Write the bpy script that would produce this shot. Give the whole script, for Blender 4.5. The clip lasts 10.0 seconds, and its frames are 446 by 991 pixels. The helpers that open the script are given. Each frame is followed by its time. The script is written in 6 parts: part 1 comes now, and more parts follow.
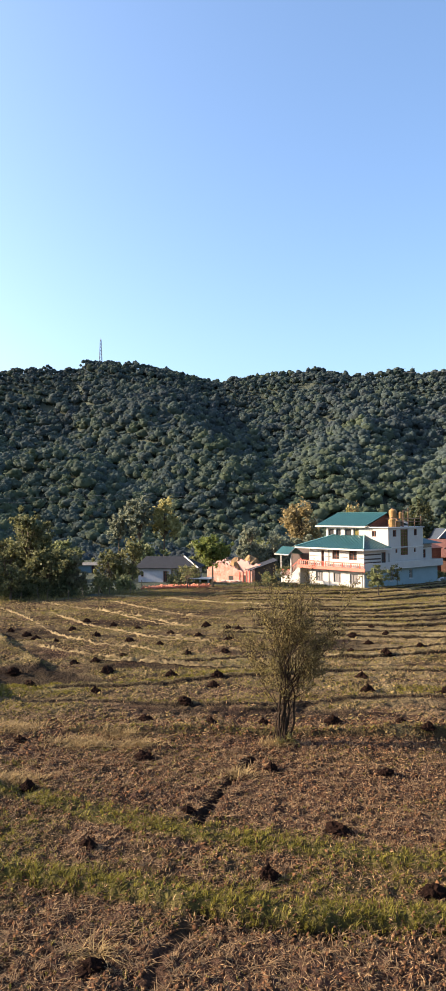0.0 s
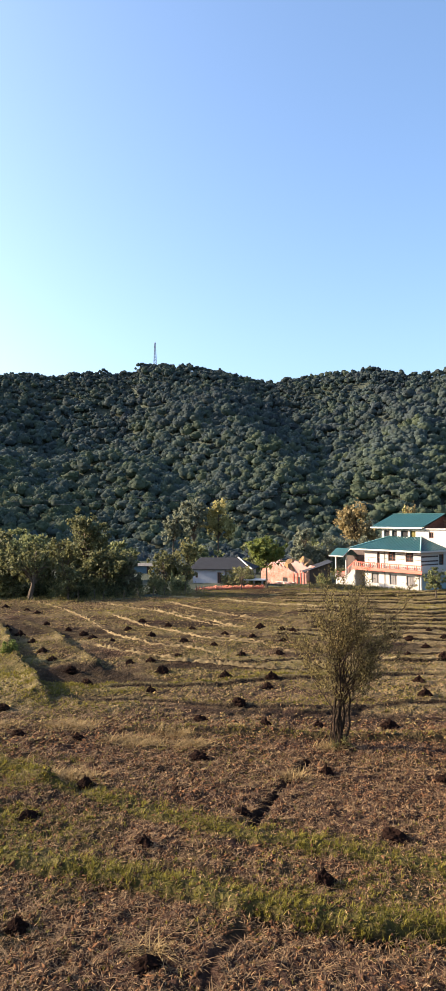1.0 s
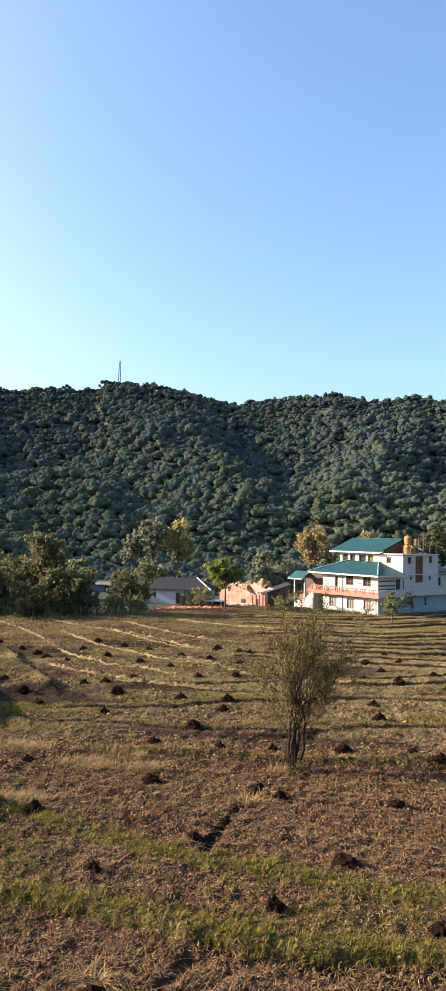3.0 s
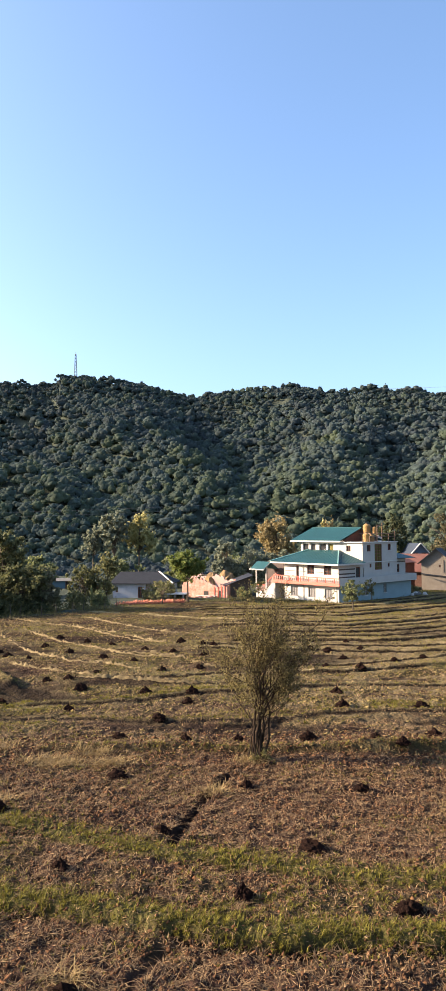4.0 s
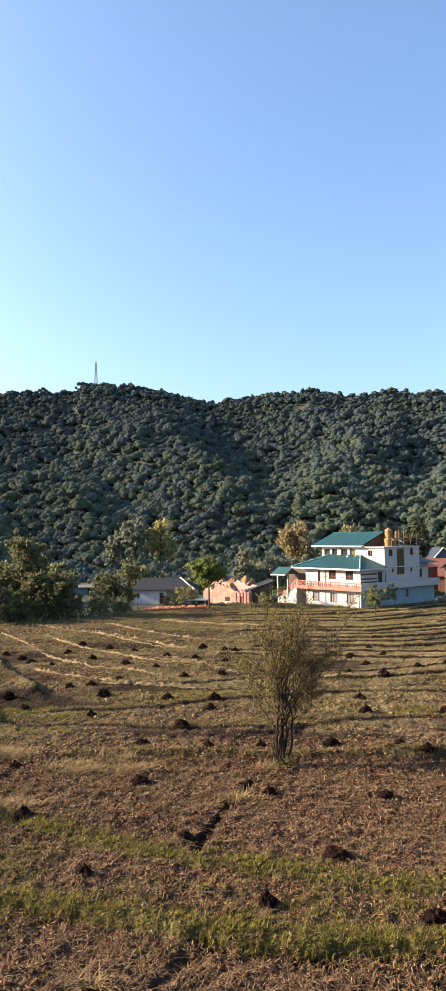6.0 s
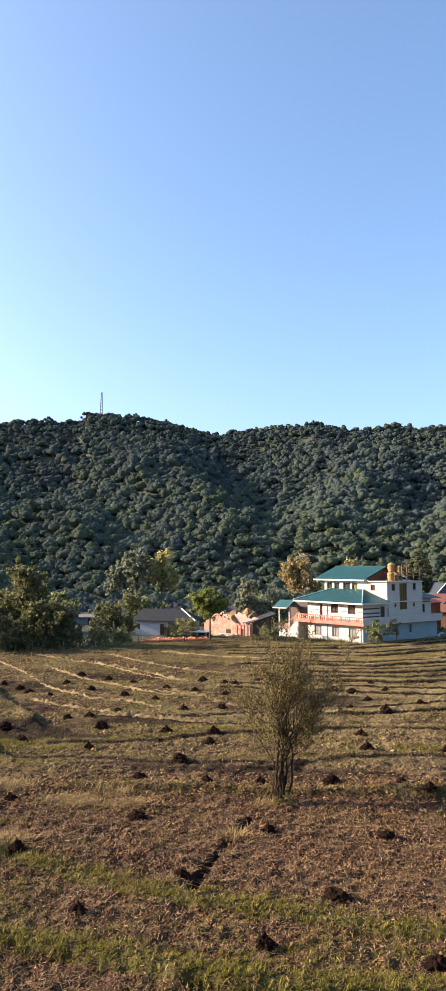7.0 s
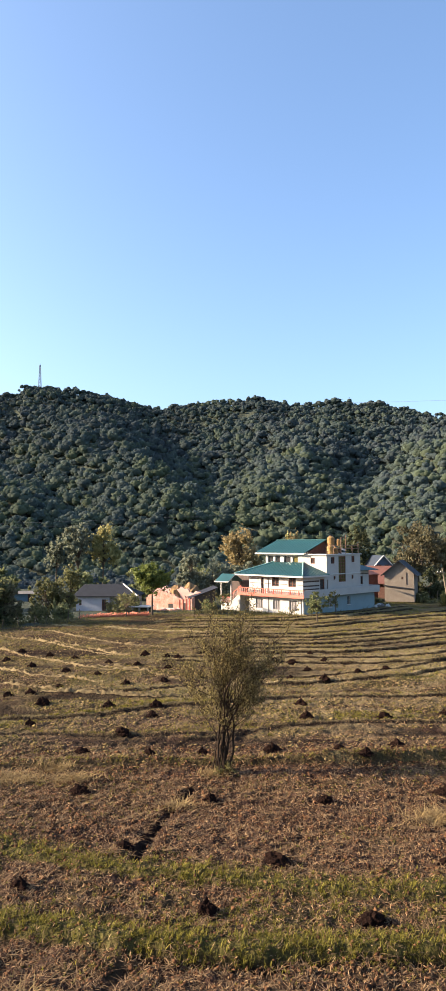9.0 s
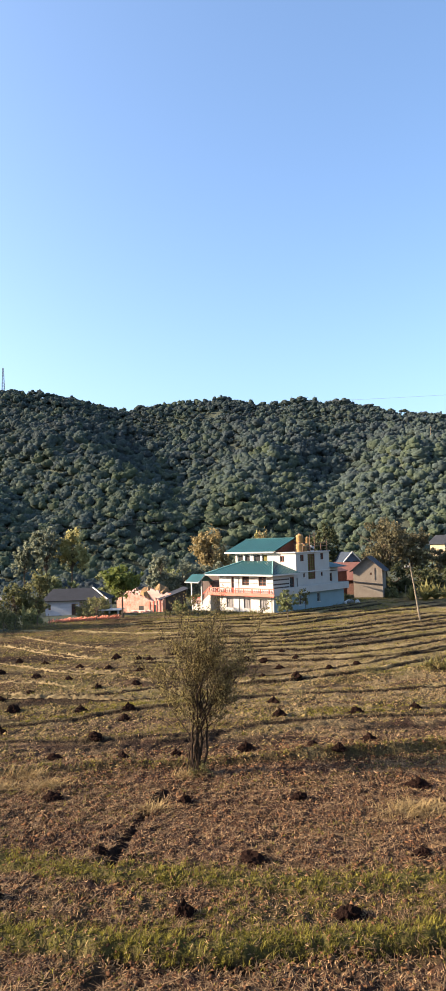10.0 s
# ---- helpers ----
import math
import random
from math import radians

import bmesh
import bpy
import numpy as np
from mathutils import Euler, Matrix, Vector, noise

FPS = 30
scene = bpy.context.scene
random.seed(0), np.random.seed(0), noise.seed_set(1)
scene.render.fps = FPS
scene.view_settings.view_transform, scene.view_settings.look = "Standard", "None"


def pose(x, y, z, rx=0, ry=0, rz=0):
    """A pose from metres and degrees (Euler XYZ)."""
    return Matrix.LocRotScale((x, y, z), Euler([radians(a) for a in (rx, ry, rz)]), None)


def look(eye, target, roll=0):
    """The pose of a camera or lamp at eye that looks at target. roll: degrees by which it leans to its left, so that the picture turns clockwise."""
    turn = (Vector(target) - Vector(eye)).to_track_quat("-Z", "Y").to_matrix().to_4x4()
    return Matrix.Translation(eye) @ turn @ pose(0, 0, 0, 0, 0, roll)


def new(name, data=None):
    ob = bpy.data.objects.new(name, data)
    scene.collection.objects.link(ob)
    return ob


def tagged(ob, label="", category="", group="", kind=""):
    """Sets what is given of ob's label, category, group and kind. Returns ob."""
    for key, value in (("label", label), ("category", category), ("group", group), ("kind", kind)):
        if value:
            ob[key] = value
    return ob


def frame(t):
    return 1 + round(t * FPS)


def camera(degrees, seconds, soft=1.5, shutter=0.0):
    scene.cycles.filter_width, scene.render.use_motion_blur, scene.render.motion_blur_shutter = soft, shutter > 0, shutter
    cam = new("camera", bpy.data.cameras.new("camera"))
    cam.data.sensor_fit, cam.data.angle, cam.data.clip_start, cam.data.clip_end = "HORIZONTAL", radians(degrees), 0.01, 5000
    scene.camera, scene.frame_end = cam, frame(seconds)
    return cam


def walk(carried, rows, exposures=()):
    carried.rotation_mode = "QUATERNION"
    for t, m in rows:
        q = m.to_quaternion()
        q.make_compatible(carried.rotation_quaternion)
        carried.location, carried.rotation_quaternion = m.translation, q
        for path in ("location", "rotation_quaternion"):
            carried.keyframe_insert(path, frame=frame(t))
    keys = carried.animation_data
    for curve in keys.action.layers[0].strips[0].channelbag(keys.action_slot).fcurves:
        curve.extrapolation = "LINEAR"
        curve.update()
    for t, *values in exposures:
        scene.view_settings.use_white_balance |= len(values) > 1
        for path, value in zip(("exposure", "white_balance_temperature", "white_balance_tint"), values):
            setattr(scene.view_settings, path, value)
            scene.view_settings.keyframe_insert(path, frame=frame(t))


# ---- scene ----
# The camera stands on a roof terrace and only turns, swaying a little.
PATH = [
    (0.0, -0.016, -0.002, 11.007, 4.437, 1.449, 0.31),
    (0.5, -0.01, 0.001, 11.005, 7.455, 1.132, 0.874),
    (1.0, -0.017, -0.001, 11.005, 8.738, 1.578, 0.35),
    (1.5, -0.025, 0.0, 11.004, 9.394, 1.384, 0.353),
    (2.0, -0.018, 0.014, 11.007, 9.734, 1.138, 0.337),
    (2.5, -0.032, 0.021, 10.999, 8.819, 1.568, -0.219),
    (3.0, -0.007, 0.014, 11.003, 5.568, 3.235, -1.085),
    (3.2, -0.0, 0.016, 11.011, 4.509, 3.098, -1.317),
    (4.3, 0.008, 0.01, 11.013, 1.445, 2.596, 1.021),
    (4.5, 0.018, 0.004, 11.008, 0.73, 2.607, 1.088),
    (5.0, 0.013, -0.002, 11.006, 1.774, 2.545, 1.884),
    (5.5, 0.015, -0.009, 11.004, 3.702, 2.894, 1.429),
    (5.7, 0.012, -0.011, 11.004, 3.769, 2.88, 1.118),
    (6.8, -0.009, -0.012, 10.996, 5.051, 5.203, -0.064),
    (7.0, -0.01, -0.013, 10.986, 4.282, 5.63, -0.182),
    (7.5, -0.006, -0.012, 10.995, 1.194, 4.244, -1.335),
    (8.0, 0.003, -0.01, 10.996, 1.063, 4.211, -0.959),
    (8.5, 0.006, -0.003, 10.992, 1.33, 3.967, -0.129),
    (9.0, 0.019, -0.005, 10.99, -0.324, 3.605, 0.326),
    (9.5, 0.019, -0.003, 10.982, -1.198, 3.792, 0.821),
    (10.0, 0.034, 0.002, 10.986, -2.767, 3.581, 1.796),
]
cam = camera(34.58, 10.0, soft=1.0)
walk(cam, [(t, pose(x, y, z, 90 + pitch, roll, yaw)) for t, x, y, z, yaw, pitch, roll in PATH], exposures=((0.0, 1.7), (3.2, 1.73), (4.5, 1.79), (5.0, 1.78), (5.5, 1.7), (7.0, 1.68), (8.0, 1.63), (8.5, 1.63), (9.0, 1.7), (10.0, 1.75)))

# ---- light: a low clear sun from the left, blue sky ----
SUN_AZ, SUN_EL = -89.0, 22.0          # degrees from +y towards +x, and above the horizon
world = bpy.data.worlds.new("sky")
scene.world = world
world.use_nodes = True
wn = world.node_tree.nodes
sky = wn.new("ShaderNodeTexSky")
sky.sky_type, sky.sun_disc = "NISHITA", False
sky.sun_elevation, sky.sun_rotation = radians(SUN_EL), radians(SUN_AZ)
sky.altitude, sky.air_density, sky.dust_density, sky.ozone_density = 1500.0, 1.2, 10.0, 3.5
wn["Background"].inputs["Strength"].default_value = 0.118
world.node_tree.links.new(sky.outputs[0], wn["Background"].inputs["Color"])
lamp = bpy.data.lights.new("sun", "SUN")
lamp.energy, lamp.angle, lamp.color = 5.0, radians(0.55), (1.0, 0.81, 0.6)
sun = new("sun", lamp)
sun_dir = Vector((math.sin(radians(SUN_AZ)) * math.cos(radians(SUN_EL)), math.cos(radians(SUN_AZ)) * math.cos(radians(SUN_EL)), math.sin(radians(SUN_EL))))
sun.matrix_world = look(sun_dir * 300, (0, 0, 0))


# ---- materials ----
def mat(name, base, rough=0.8, metal=0.0, var=0.25, scale=4.0, fine=40.0, bump=0.3, bump_scale=None, dist=0.02, second=None, attr=None, spec=0.25, island=0.0, per_object=0.0, translucent=0.0, streak=None):
    """A procedural surface: base colour, mottled at two scales towards a second colour, with relief."""
    m = bpy.data.materials.new(name)
    m.use_nodes = True
    nt = m.node_tree
    n, l = nt.nodes, nt.links
    bs = n["Principled BSDF"]
    bs.inputs["Roughness"].default_value, bs.inputs["Metallic"].default_value = rough, metal
    bs.inputs["Specular IOR Level"].default_value = spec
    co = n.new("ShaderNodeTexCoord").outputs["Object"]
    if streak:
        mp = n.new("ShaderNodeMapping")
        mp.inputs["Scale"].default_value = streak
        l.new(co, mp.inputs[0])
        co = mp.outputs[0]
    a, b = n.new("ShaderNodeTexNoise"), n.new("ShaderNodeTexNoise")
    for node, s in ((a, scale), (b, fine)):
        node.inputs["Scale"].default_value, node.inputs["Detail"].default_value, node.inputs["Roughness"].default_value = s, 5.0, 0.65
        l.new(co, node.inputs["Vector"])
    add = n.new("ShaderNodeMath")
    add.operation = "MULTIPLY_ADD"
    l.new(b.outputs["Fac"], add.inputs[0])
    add.inputs[1].default_value = 0.6
    l.new(a.outputs["Fac"], add.inputs[2])
    ramp = n.new("ShaderNodeMapRange")
    ramp.inputs["From Min"].default_value, ramp.inputs["From Max"].default_value = 0.55, 1.05
    l.new(add.outputs[0], ramp.inputs["Value"])
    fac = ramp.outputs[0]
    if island or per_object:
        src = n.new("ShaderNodeNewGeometry").outputs["Random Per Island"] if island else n.new("ShaderNodeObjectInfo").outputs["Random"]
        mm = n.new("ShaderNodeMix")
        mm.inputs[0].default_value = island or per_object
        l.new(fac, mm.inputs[2]), l.new(src, mm.inputs[3])
        fac = mm.outputs[0]
    dark = second or tuple(c * (1 - var) for c in base)
    lite = base if second else tuple(min(1, c * (1 + var)) for c in base)
    mix = n.new("ShaderNodeMix")
    mix.data_type = "RGBA"
    l.new(fac, mix.inputs[0])
    mix.inputs[6].default_value, mix.inputs[7].default_value = (*dark, 1), (*lite, 1)
    out = mix.outputs[2]
    if attr:
        for key, colour in attr:
            at = n.new("ShaderNodeAttribute")
            at.attribute_name = key
            amt = n.new("ShaderNodeMath")
            amt.operation = "MULTIPLY"
            amt.use_clamp = True
            jit = n.new("ShaderNodeMapRange")
            jit.inputs["From Min"].default_value, jit.inputs["From Max"].default_value = 0.3, 0.62
            jit.inputs["To Min"].default_value, jit.inputs["To Max"].default_value = 0.35, 1.3
            l.new(b.outputs["Fac"], jit.inputs["Value"])
            l.new(at.outputs["Fac"], amt.inputs[0]), l.new(jit.outputs[0], amt.inputs[1])
            mx = n.new("ShaderNodeMix")
            mx.data_type = "RGBA"
            l.new(amt.outputs[0], mx.inputs[0]), l.new(out, mx.inputs[6])
            mx.inputs[7].default_value = (*colour, 1)
            out = mx.outputs[2]
    l.new(out, bs.inputs["Base Color"])
    if bump:
        bp = n.new("ShaderNodeBump")
        bp.inputs["Strength"].default_value, bp.inputs["Distance"].default_value = bump, dist
        h = b.outputs["Fac"]
        if bump_scale:
            c = n.new("ShaderNodeTexNoise")
            c.inputs["Scale"].default_value, c.inputs["Detail"].default_value = bump_scale, 6.0
            l.new(co, c.inputs["Vector"])
            h = c.outputs["Fac"]
        l.new(h, bp.inputs["Height"]), l.new(bp.outputs[0], bs.inputs["Normal"])
    if translucent:
        tr, ms = n.new("ShaderNodeBsdfTranslucent"), n.new("ShaderNodeMixShader")
        ms.inputs[0].default_value = translucent
        l.new(out, tr.inputs["Color"]), l.new(bs.outputs[0], ms.inputs[1]), l.new(tr.outputs[0], ms.inputs[2])
        l.new(ms.outputs[0], n["Material Output"].inputs["Surface"])
    return m


def foliage(name, dark, lite, amount=0.75):
    """Leaves whose tone varies from leaf to leaf and lets some light through."""
    return mat(name, lite, 0.75, second=dark, scale=0.5, fine=6.0, bump=0, island=amount, translucent=0.4)


# The near-black "bare" tone carries shade in risers, furrows and cut banks.
M_FIELD = mat("harvested_soil", (0.068, 0.038, 0.026), 0.95, second=(0.015, 0.0085, 0.0062), scale=0.55, fine=6.5, bump=1.0, bump_scale=6.0, dist=0.22, spec=0.05,
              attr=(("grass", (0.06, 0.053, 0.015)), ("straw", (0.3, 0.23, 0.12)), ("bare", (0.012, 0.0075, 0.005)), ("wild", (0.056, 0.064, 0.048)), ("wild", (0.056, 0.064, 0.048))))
M_DUNG = mat("dark_manure", (0.016, 0.0088, 0.0068), 1.0, spec=0.02, var=0.6, scale=6, fine=30, bump=0.9, dist=0.05)
M_STRAW = mat("dry_straw", (0.285, 0.182, 0.09), 0.8, second=(0.062, 0.034, 0.017), scale=0.8, fine=9, bump=0, island=0.7, translucent=0.15)
M_GRASS = foliage("green_grass", (0.053, 0.049, 0.008), (0.24, 0.198, 0.028))
M_DRY = mat("tall_dry_grass", (0.4, 0.28, 0.12), 0.8, second=(0.12, 0.072, 0.03), bump=0, island=0.6, translucent=0.2)
M_BARK = mat("grey_brown_bark", (0.09, 0.07, 0.052), 0.95, spec=0.08, var=0.4, scale=5, fine=40, bump=0.8, dist=0.03)
M_TWIG = mat("dark_twig_bark", (0.03, 0.021, 0.015), 0.95, spec=0.05, var=0.4, scale=5, fine=40, bump=0.5, dist=0.01)
M_LEAF_SHRUB = foliage("sparse_olive_leaves", (0.055, 0.047, 0.018), (0.265, 0.205, 0.078))
M_LEAF_DARK = foliage("dark_green_leaves", (0.075, 0.088, 0.042), (0.22, 0.23, 0.095))
M_LEAF_OLIVE = foliage("olive_brown_leaves", (0.078, 0.082, 0.038), (0.24, 0.225, 0.094))
# Deep green; beside the lane it also carries the bushes' shade in its colour.
M_LEAF_SHADE = foliage("deep_shaded_green_leaves", (0.032, 0.037, 0.018), (0.1, 0.105, 0.045))
# Dull thicket leaves, darkened further for the haze and part shade over them.
M_LEAF_THICKET = foliage("dull_shaded_thicket_leaves", (0.046, 0.053, 0.025), (0.185, 0.18, 0.077))
M_AGAVE = foliage("yellow_olive_strap_leaves", (0.1, 0.092, 0.03), (0.32, 0.28, 0.1))
M_LEAF_BARE = foliage("sparse_russet_brown_leaves", (0.058, 0.052, 0.029), (0.18, 0.155, 0.082))
M_LEAF_BROWN = foliage("dull_brown_leaves", (0.085, 0.08, 0.046), (0.24, 0.215, 0.115))
M_LEAF_GREEN = foliage("fresh_green_leaves", (0.05, 0.07, 0.016), (0.175, 0.2, 0.048))
M_LEAF_YELLOW = foliage("autumn_yellow_leaves", (0.185, 0.165, 0.062), (0.49, 0.43, 0.18))
M_LEAF_GOLD = foliage("russet_gold_leaves", (0.14, 0.105, 0.05), (0.36, 0.28, 0.13))
M_LEAF_GREY = foliage("grey_green_leaves", (0.085, 0.1, 0.072), (0.25, 0.26, 0.175))


# ---- mesh helpers ----
def smooth(x, a, b):
    t = np.clip((x - a) / (b - a), 0, 1)
    return t * t * (3 - 2 * t)


def vnoise(x, y, seed=0):
    """Value noise in the plane, 0 to 1."""
    xi, yi = np.floor(x).astype(np.int64), np.floor(y).astype(np.int64)
    fx, fy = x - xi, y - yi
    fx, fy = fx * fx * (3 - 2 * fx), fy * fy * (3 - 2 * fy)

    def h(i, j):
        v = np.sin(i * 127.1 + j * 311.7 + seed * 74.7) * 43758.5453
        return v - np.floor(v)
    return (h(xi, yi) * (1 - fx) + h(xi + 1, yi) * fx) * (1 - fy) + (h(xi, yi + 1) * (1 - fx) + h(xi + 1, yi + 1) * fx) * fy


def fbm(x, y, seed=0, octaves=4):
    s, a, tot = 0, 0.5, 0
    for k in range(octaves):
        s, tot = s + a * vnoise(x * 2 ** k, y * 2 ** k, seed + k), tot + a
        a *= 0.5
    return s / tot


def fast_mesh(name, verts, faces, material, attrs=(), shade=False):
    """A mesh from numpy arrays: faces all of one size."""
    me = bpy.data.meshes.new(name)
    k = faces.shape[1]
    me.vertices.add(len(verts)), me.loops.add(faces.size), me.polygons.add(len(faces))
    me.vertices.foreach_set("co", np.ascontiguousarray(verts, dtype=np.float32).ravel())
    me.loops.foreach_set("vertex_index", np.ascontiguousarray(faces, dtype=np.int32).ravel())
    me.polygons.foreach_set("loop_start", np.arange(0, faces.size, k, dtype=np.int32))
    if shade:
        me.polygons.foreach_set("use_smooth", np.ones(len(faces), dtype=bool))
    me.update(calc_edges=True)
    for key, values in attrs:
        a = me.attributes.new(key, "FLOAT", "POINT")
        a.data.foreach_set("value", np.ascontiguousarray(values, dtype=np.float32))
    me.materials.append(material)
    return me


def part(name, bm, material, parent=None, label="", smooth_faces=False):
    """Links a bmesh as one mesh object, under a thing or a part of one."""
    me = bpy.data.meshes.new(name)
    bmesh.ops.recalc_face_normals(bm, faces=bm.faces)
    bm.to_mesh(me)
    bm.free()
    me.materials.append(material)
    if smooth_faces:
        for p in me.polygons:
            p.use_smooth = True
    ob = new(name, me)
    ob.parent = parent
    return tagged(ob, label)


def thing(name, m, label, category, group="", kind=""):
    """An empty at a thing's base, which carries its parts."""
    ob = new(name)
    ob.empty_display_size = 0.3
    ob.matrix_world = m
    return tagged(ob, label, category, group, kind)


def box(bm, x0, y0, z0, x1, y1, z1, bevel=0.0):
    r = bmesh.ops.create_cube(bm, size=1, matrix=Matrix.Translation(((x0 + x1) / 2, (y0 + y1) / 2, (z0 + z1) / 2)) @ Matrix.Diagonal((x1 - x0, y1 - y0, z1 - z0, 1)))
    if bevel:
        edges = {e for v in r["verts"] for e in v.link_edges}
        bmesh.ops.bevel(bm, geom=list(edges), offset=bevel, segments=1, affect="EDGES")
    return bm


def tube(bm, path, radii, sides=6):
    """A tapered tube along a path of points."""
    rings, up = [], Vector((0.3, 0.2, 1)).normalized()
    for i, p in enumerate(path):
        d = (Vector(path[min(i + 1, len(path) - 1)]) - Vector(path[max(i - 1, 0)])).normalized()
        a = d.cross(up)
        a = a.normalized() if a.length > 0.05 else d.cross(Vector((1, 0, 0))).normalized()
        b = d.cross(a)
        rings.append([bm.verts.new(Vector(p) + (a * math.cos(q) + b * math.sin(q)) * radii[i]) for q in [2 * math.pi * k / sides for k in range(sides)]])
    for r0, r1 in zip(rings, rings[1:]):
        for k in range(sides):
            bm.faces.new((r0[k], r0[(k + 1) % sides], r1[(k + 1) % sides], r1[k]))
    bm.faces.new(rings[0][::-1]), bm.faces.new(rings[-1])
    return bm


def leaf_mesh(name, centres, size, material, rng, long=1.5, droop=0.0, attrs=()):
    """Many small folded leaves (or leaf sprays), one island each."""
    n = len(centres)
    a = rng.normal(size=(n, 3))
    a[:, 2] -= droop
    a /= np.linalg.norm(a, axis=1)[:, None]
    b = np.cross(a, rng.normal(size=(n, 3)))
    b /= np.linalg.norm(b, axis=1)[:, None]
    c = np.cross(a, b)
    s = (np.asarray(size) * rng.uniform(0.6, 1.35, n))[:, None]
    v = np.stack([centres - a * s * long * 0.5, centres + b * s * 0.5 + c * s * 0.18, centres + a * s * long * 0.5, centres - b * s * 0.5 + c * s * 0.18], axis=1)
    return fast_mesh(name, v.reshape(-1, 3), np.arange(4 * n).reshape(n, 4), material)


def blade_mesh(name, base, height, width, lean, material, rng):
    """Grass blades or straws: bent strips of two quads' worth of triangles, one island each."""
    n = len(base)
    q = rng.uniform(0, 2 * np.pi, n)
    d = np.stack([np.cos(q), np.sin(q), np.zeros(n)], axis=1)
    w = np.stack([-np.sin(q), np.cos(q), np.zeros(n)], axis=1) * (np.asarray(width) * rng.uniform(0.6, 1.4, n))[:, None]
    h = (np.asarray(height) * rng.uniform(0.5, 1.4, n))[:, None]
    le = (np.asarray(lean) * rng.uniform(0.3, 1.4, n))[:, None]
    up = np.array([0, 0, 1.0])
    mid = base + d * h * le * 0.35 + up * h * 0.6 / (1 + le)
    tip = base + d * h * le * 1.1 + up * h / (1 + le)
    v = np.stack([base - w, base + w, mid + w * 0.8, mid - w * 0.8, tip], axis=1).reshape(-1, 3)
    i = np.arange(n)[:, None] * 5
    f = np.concatenate([i + np.array([[0, 1, 2]]), i + np.array([[0, 2, 3]]), i + np.array([[3, 2, 4]])])
    return fast_mesh(name, v, f, material)


# ---- the lie of the land ----
# Terrace edges in plan: points, step up on the far side, crest height, green, pale straw, width.
NEAR_BANKS = [
    ([(-14, 22.4), (-6.9, 21.0), (-4.4, 20.6), (-2.2, 20.0), (1.2, 19.4), (3.0, 19.5), (6.6, 19.5), (12, 19.2)], 0.22, 0.1, 1.0, 0.0, 0.9),
    ([(-22, 30.5), (-14.1, 28.0), (-9.5, 26.7), (-4.8, 24.8), (-0.6, 23.7), (2.4, 22.9), (6.3, 22.5), (12, 22.2)], 0.08, 0.07, 0.95, 0.0, 0.9),
    ([(-10, 35.2), (-6.4, 35.9), (-3.6, 36.1), (-0.2, 35.8), (2.9, 36.0), (7.6, 35.9), (12.7, 36.4), (20, 37.2)], 0.16, 0.1, 0.45, 0.1, 0.6),
    # This low bank is added to deepen the dark band of the tree's shadow.
    ([(5.5, 35.9), (8.6, 35.9), (12.7, 36.3), (20, 37.1)], 0.22, 0.08, 0.5, 0.0, 0.45),
]
MIDDLE_BANKS = [
    ([(-14, 44.6), (-11.8, 45.4), (-8.1, 46.3), (-4.4, 48.2), (-1.2, 48.5), (2.0, 49.7), (6.5, 50.9), (10.8, 50.6), (18, 51.0)], 0.2, 0.1, 0.7, 0.1, 1.0),
    ([(-14, 53.8), (-9.3, 52.9), (-4.6, 51.2), (-1.1, 51.3)], 0.15, 0.1, 0.1, 0.8, 0.35),
    ([(-18, 41.5), (-12, 41.8), (-6, 41.0), (2, 41.5)], 0.1, 0.08, 0.45, 0.0, 0.8),
    ([(-1.5, 40.2), (0.7, 40.8), (2.0, 41.6), (3.6, 42.6), (5.7, 43.4), (8.3, 43.6), (11.2, 43.6), (15.2, 43.1), (20, 43)], 0.16, 0.1, 0.4, 0.5, 0.5),
    ([(-9.0, 53.0), (-7.3, 53.1), (-5.5, 53.4), (-3.2, 54.4), (0.5, 55.2)], 0.14, 0.1, 0.3, 0.6, 0.5),
    ([(2.2, 55.1), (7.0, 55.3), (11.3, 56.9), (15.2, 58.3), (18.7, 61.1), (25, 64)], 0.3, 0.14, 0.5, 0.3, 0.7),
]
RIGHT_BANKS = [
    ([(-5, 66.0), (2.7, 65.5), (8.3, 64.5), (14.4, 63.9), (19.8, 64.9), (24.5, 68.6), (34, 74)], 0.3, 0.14, 0.5, 0.3, 0.7),
    ([(-2, 70.5), (2.9, 70.2), (12.1, 70.0), (16.1, 71.3), (22.4, 75.0), (27.6, 77.4), (36, 83)], 0.3, 0.16, 0.5, 0.3, 0.8),
    ([(0, 76), (10, 75.2), (16, 77.2), (24, 81.5), (34, 88)], 0.25, 0.14, 0.4, 0.3, 0.8),
    ([(-4, 82), (3.4, 81.4), (10.3, 80.4), (16.7, 83.0), (23.0, 87.0), (28.6, 90.6), (34.0, 94.5)], 0.32, 0.16, 0.5, 0.3, 0.9),
]
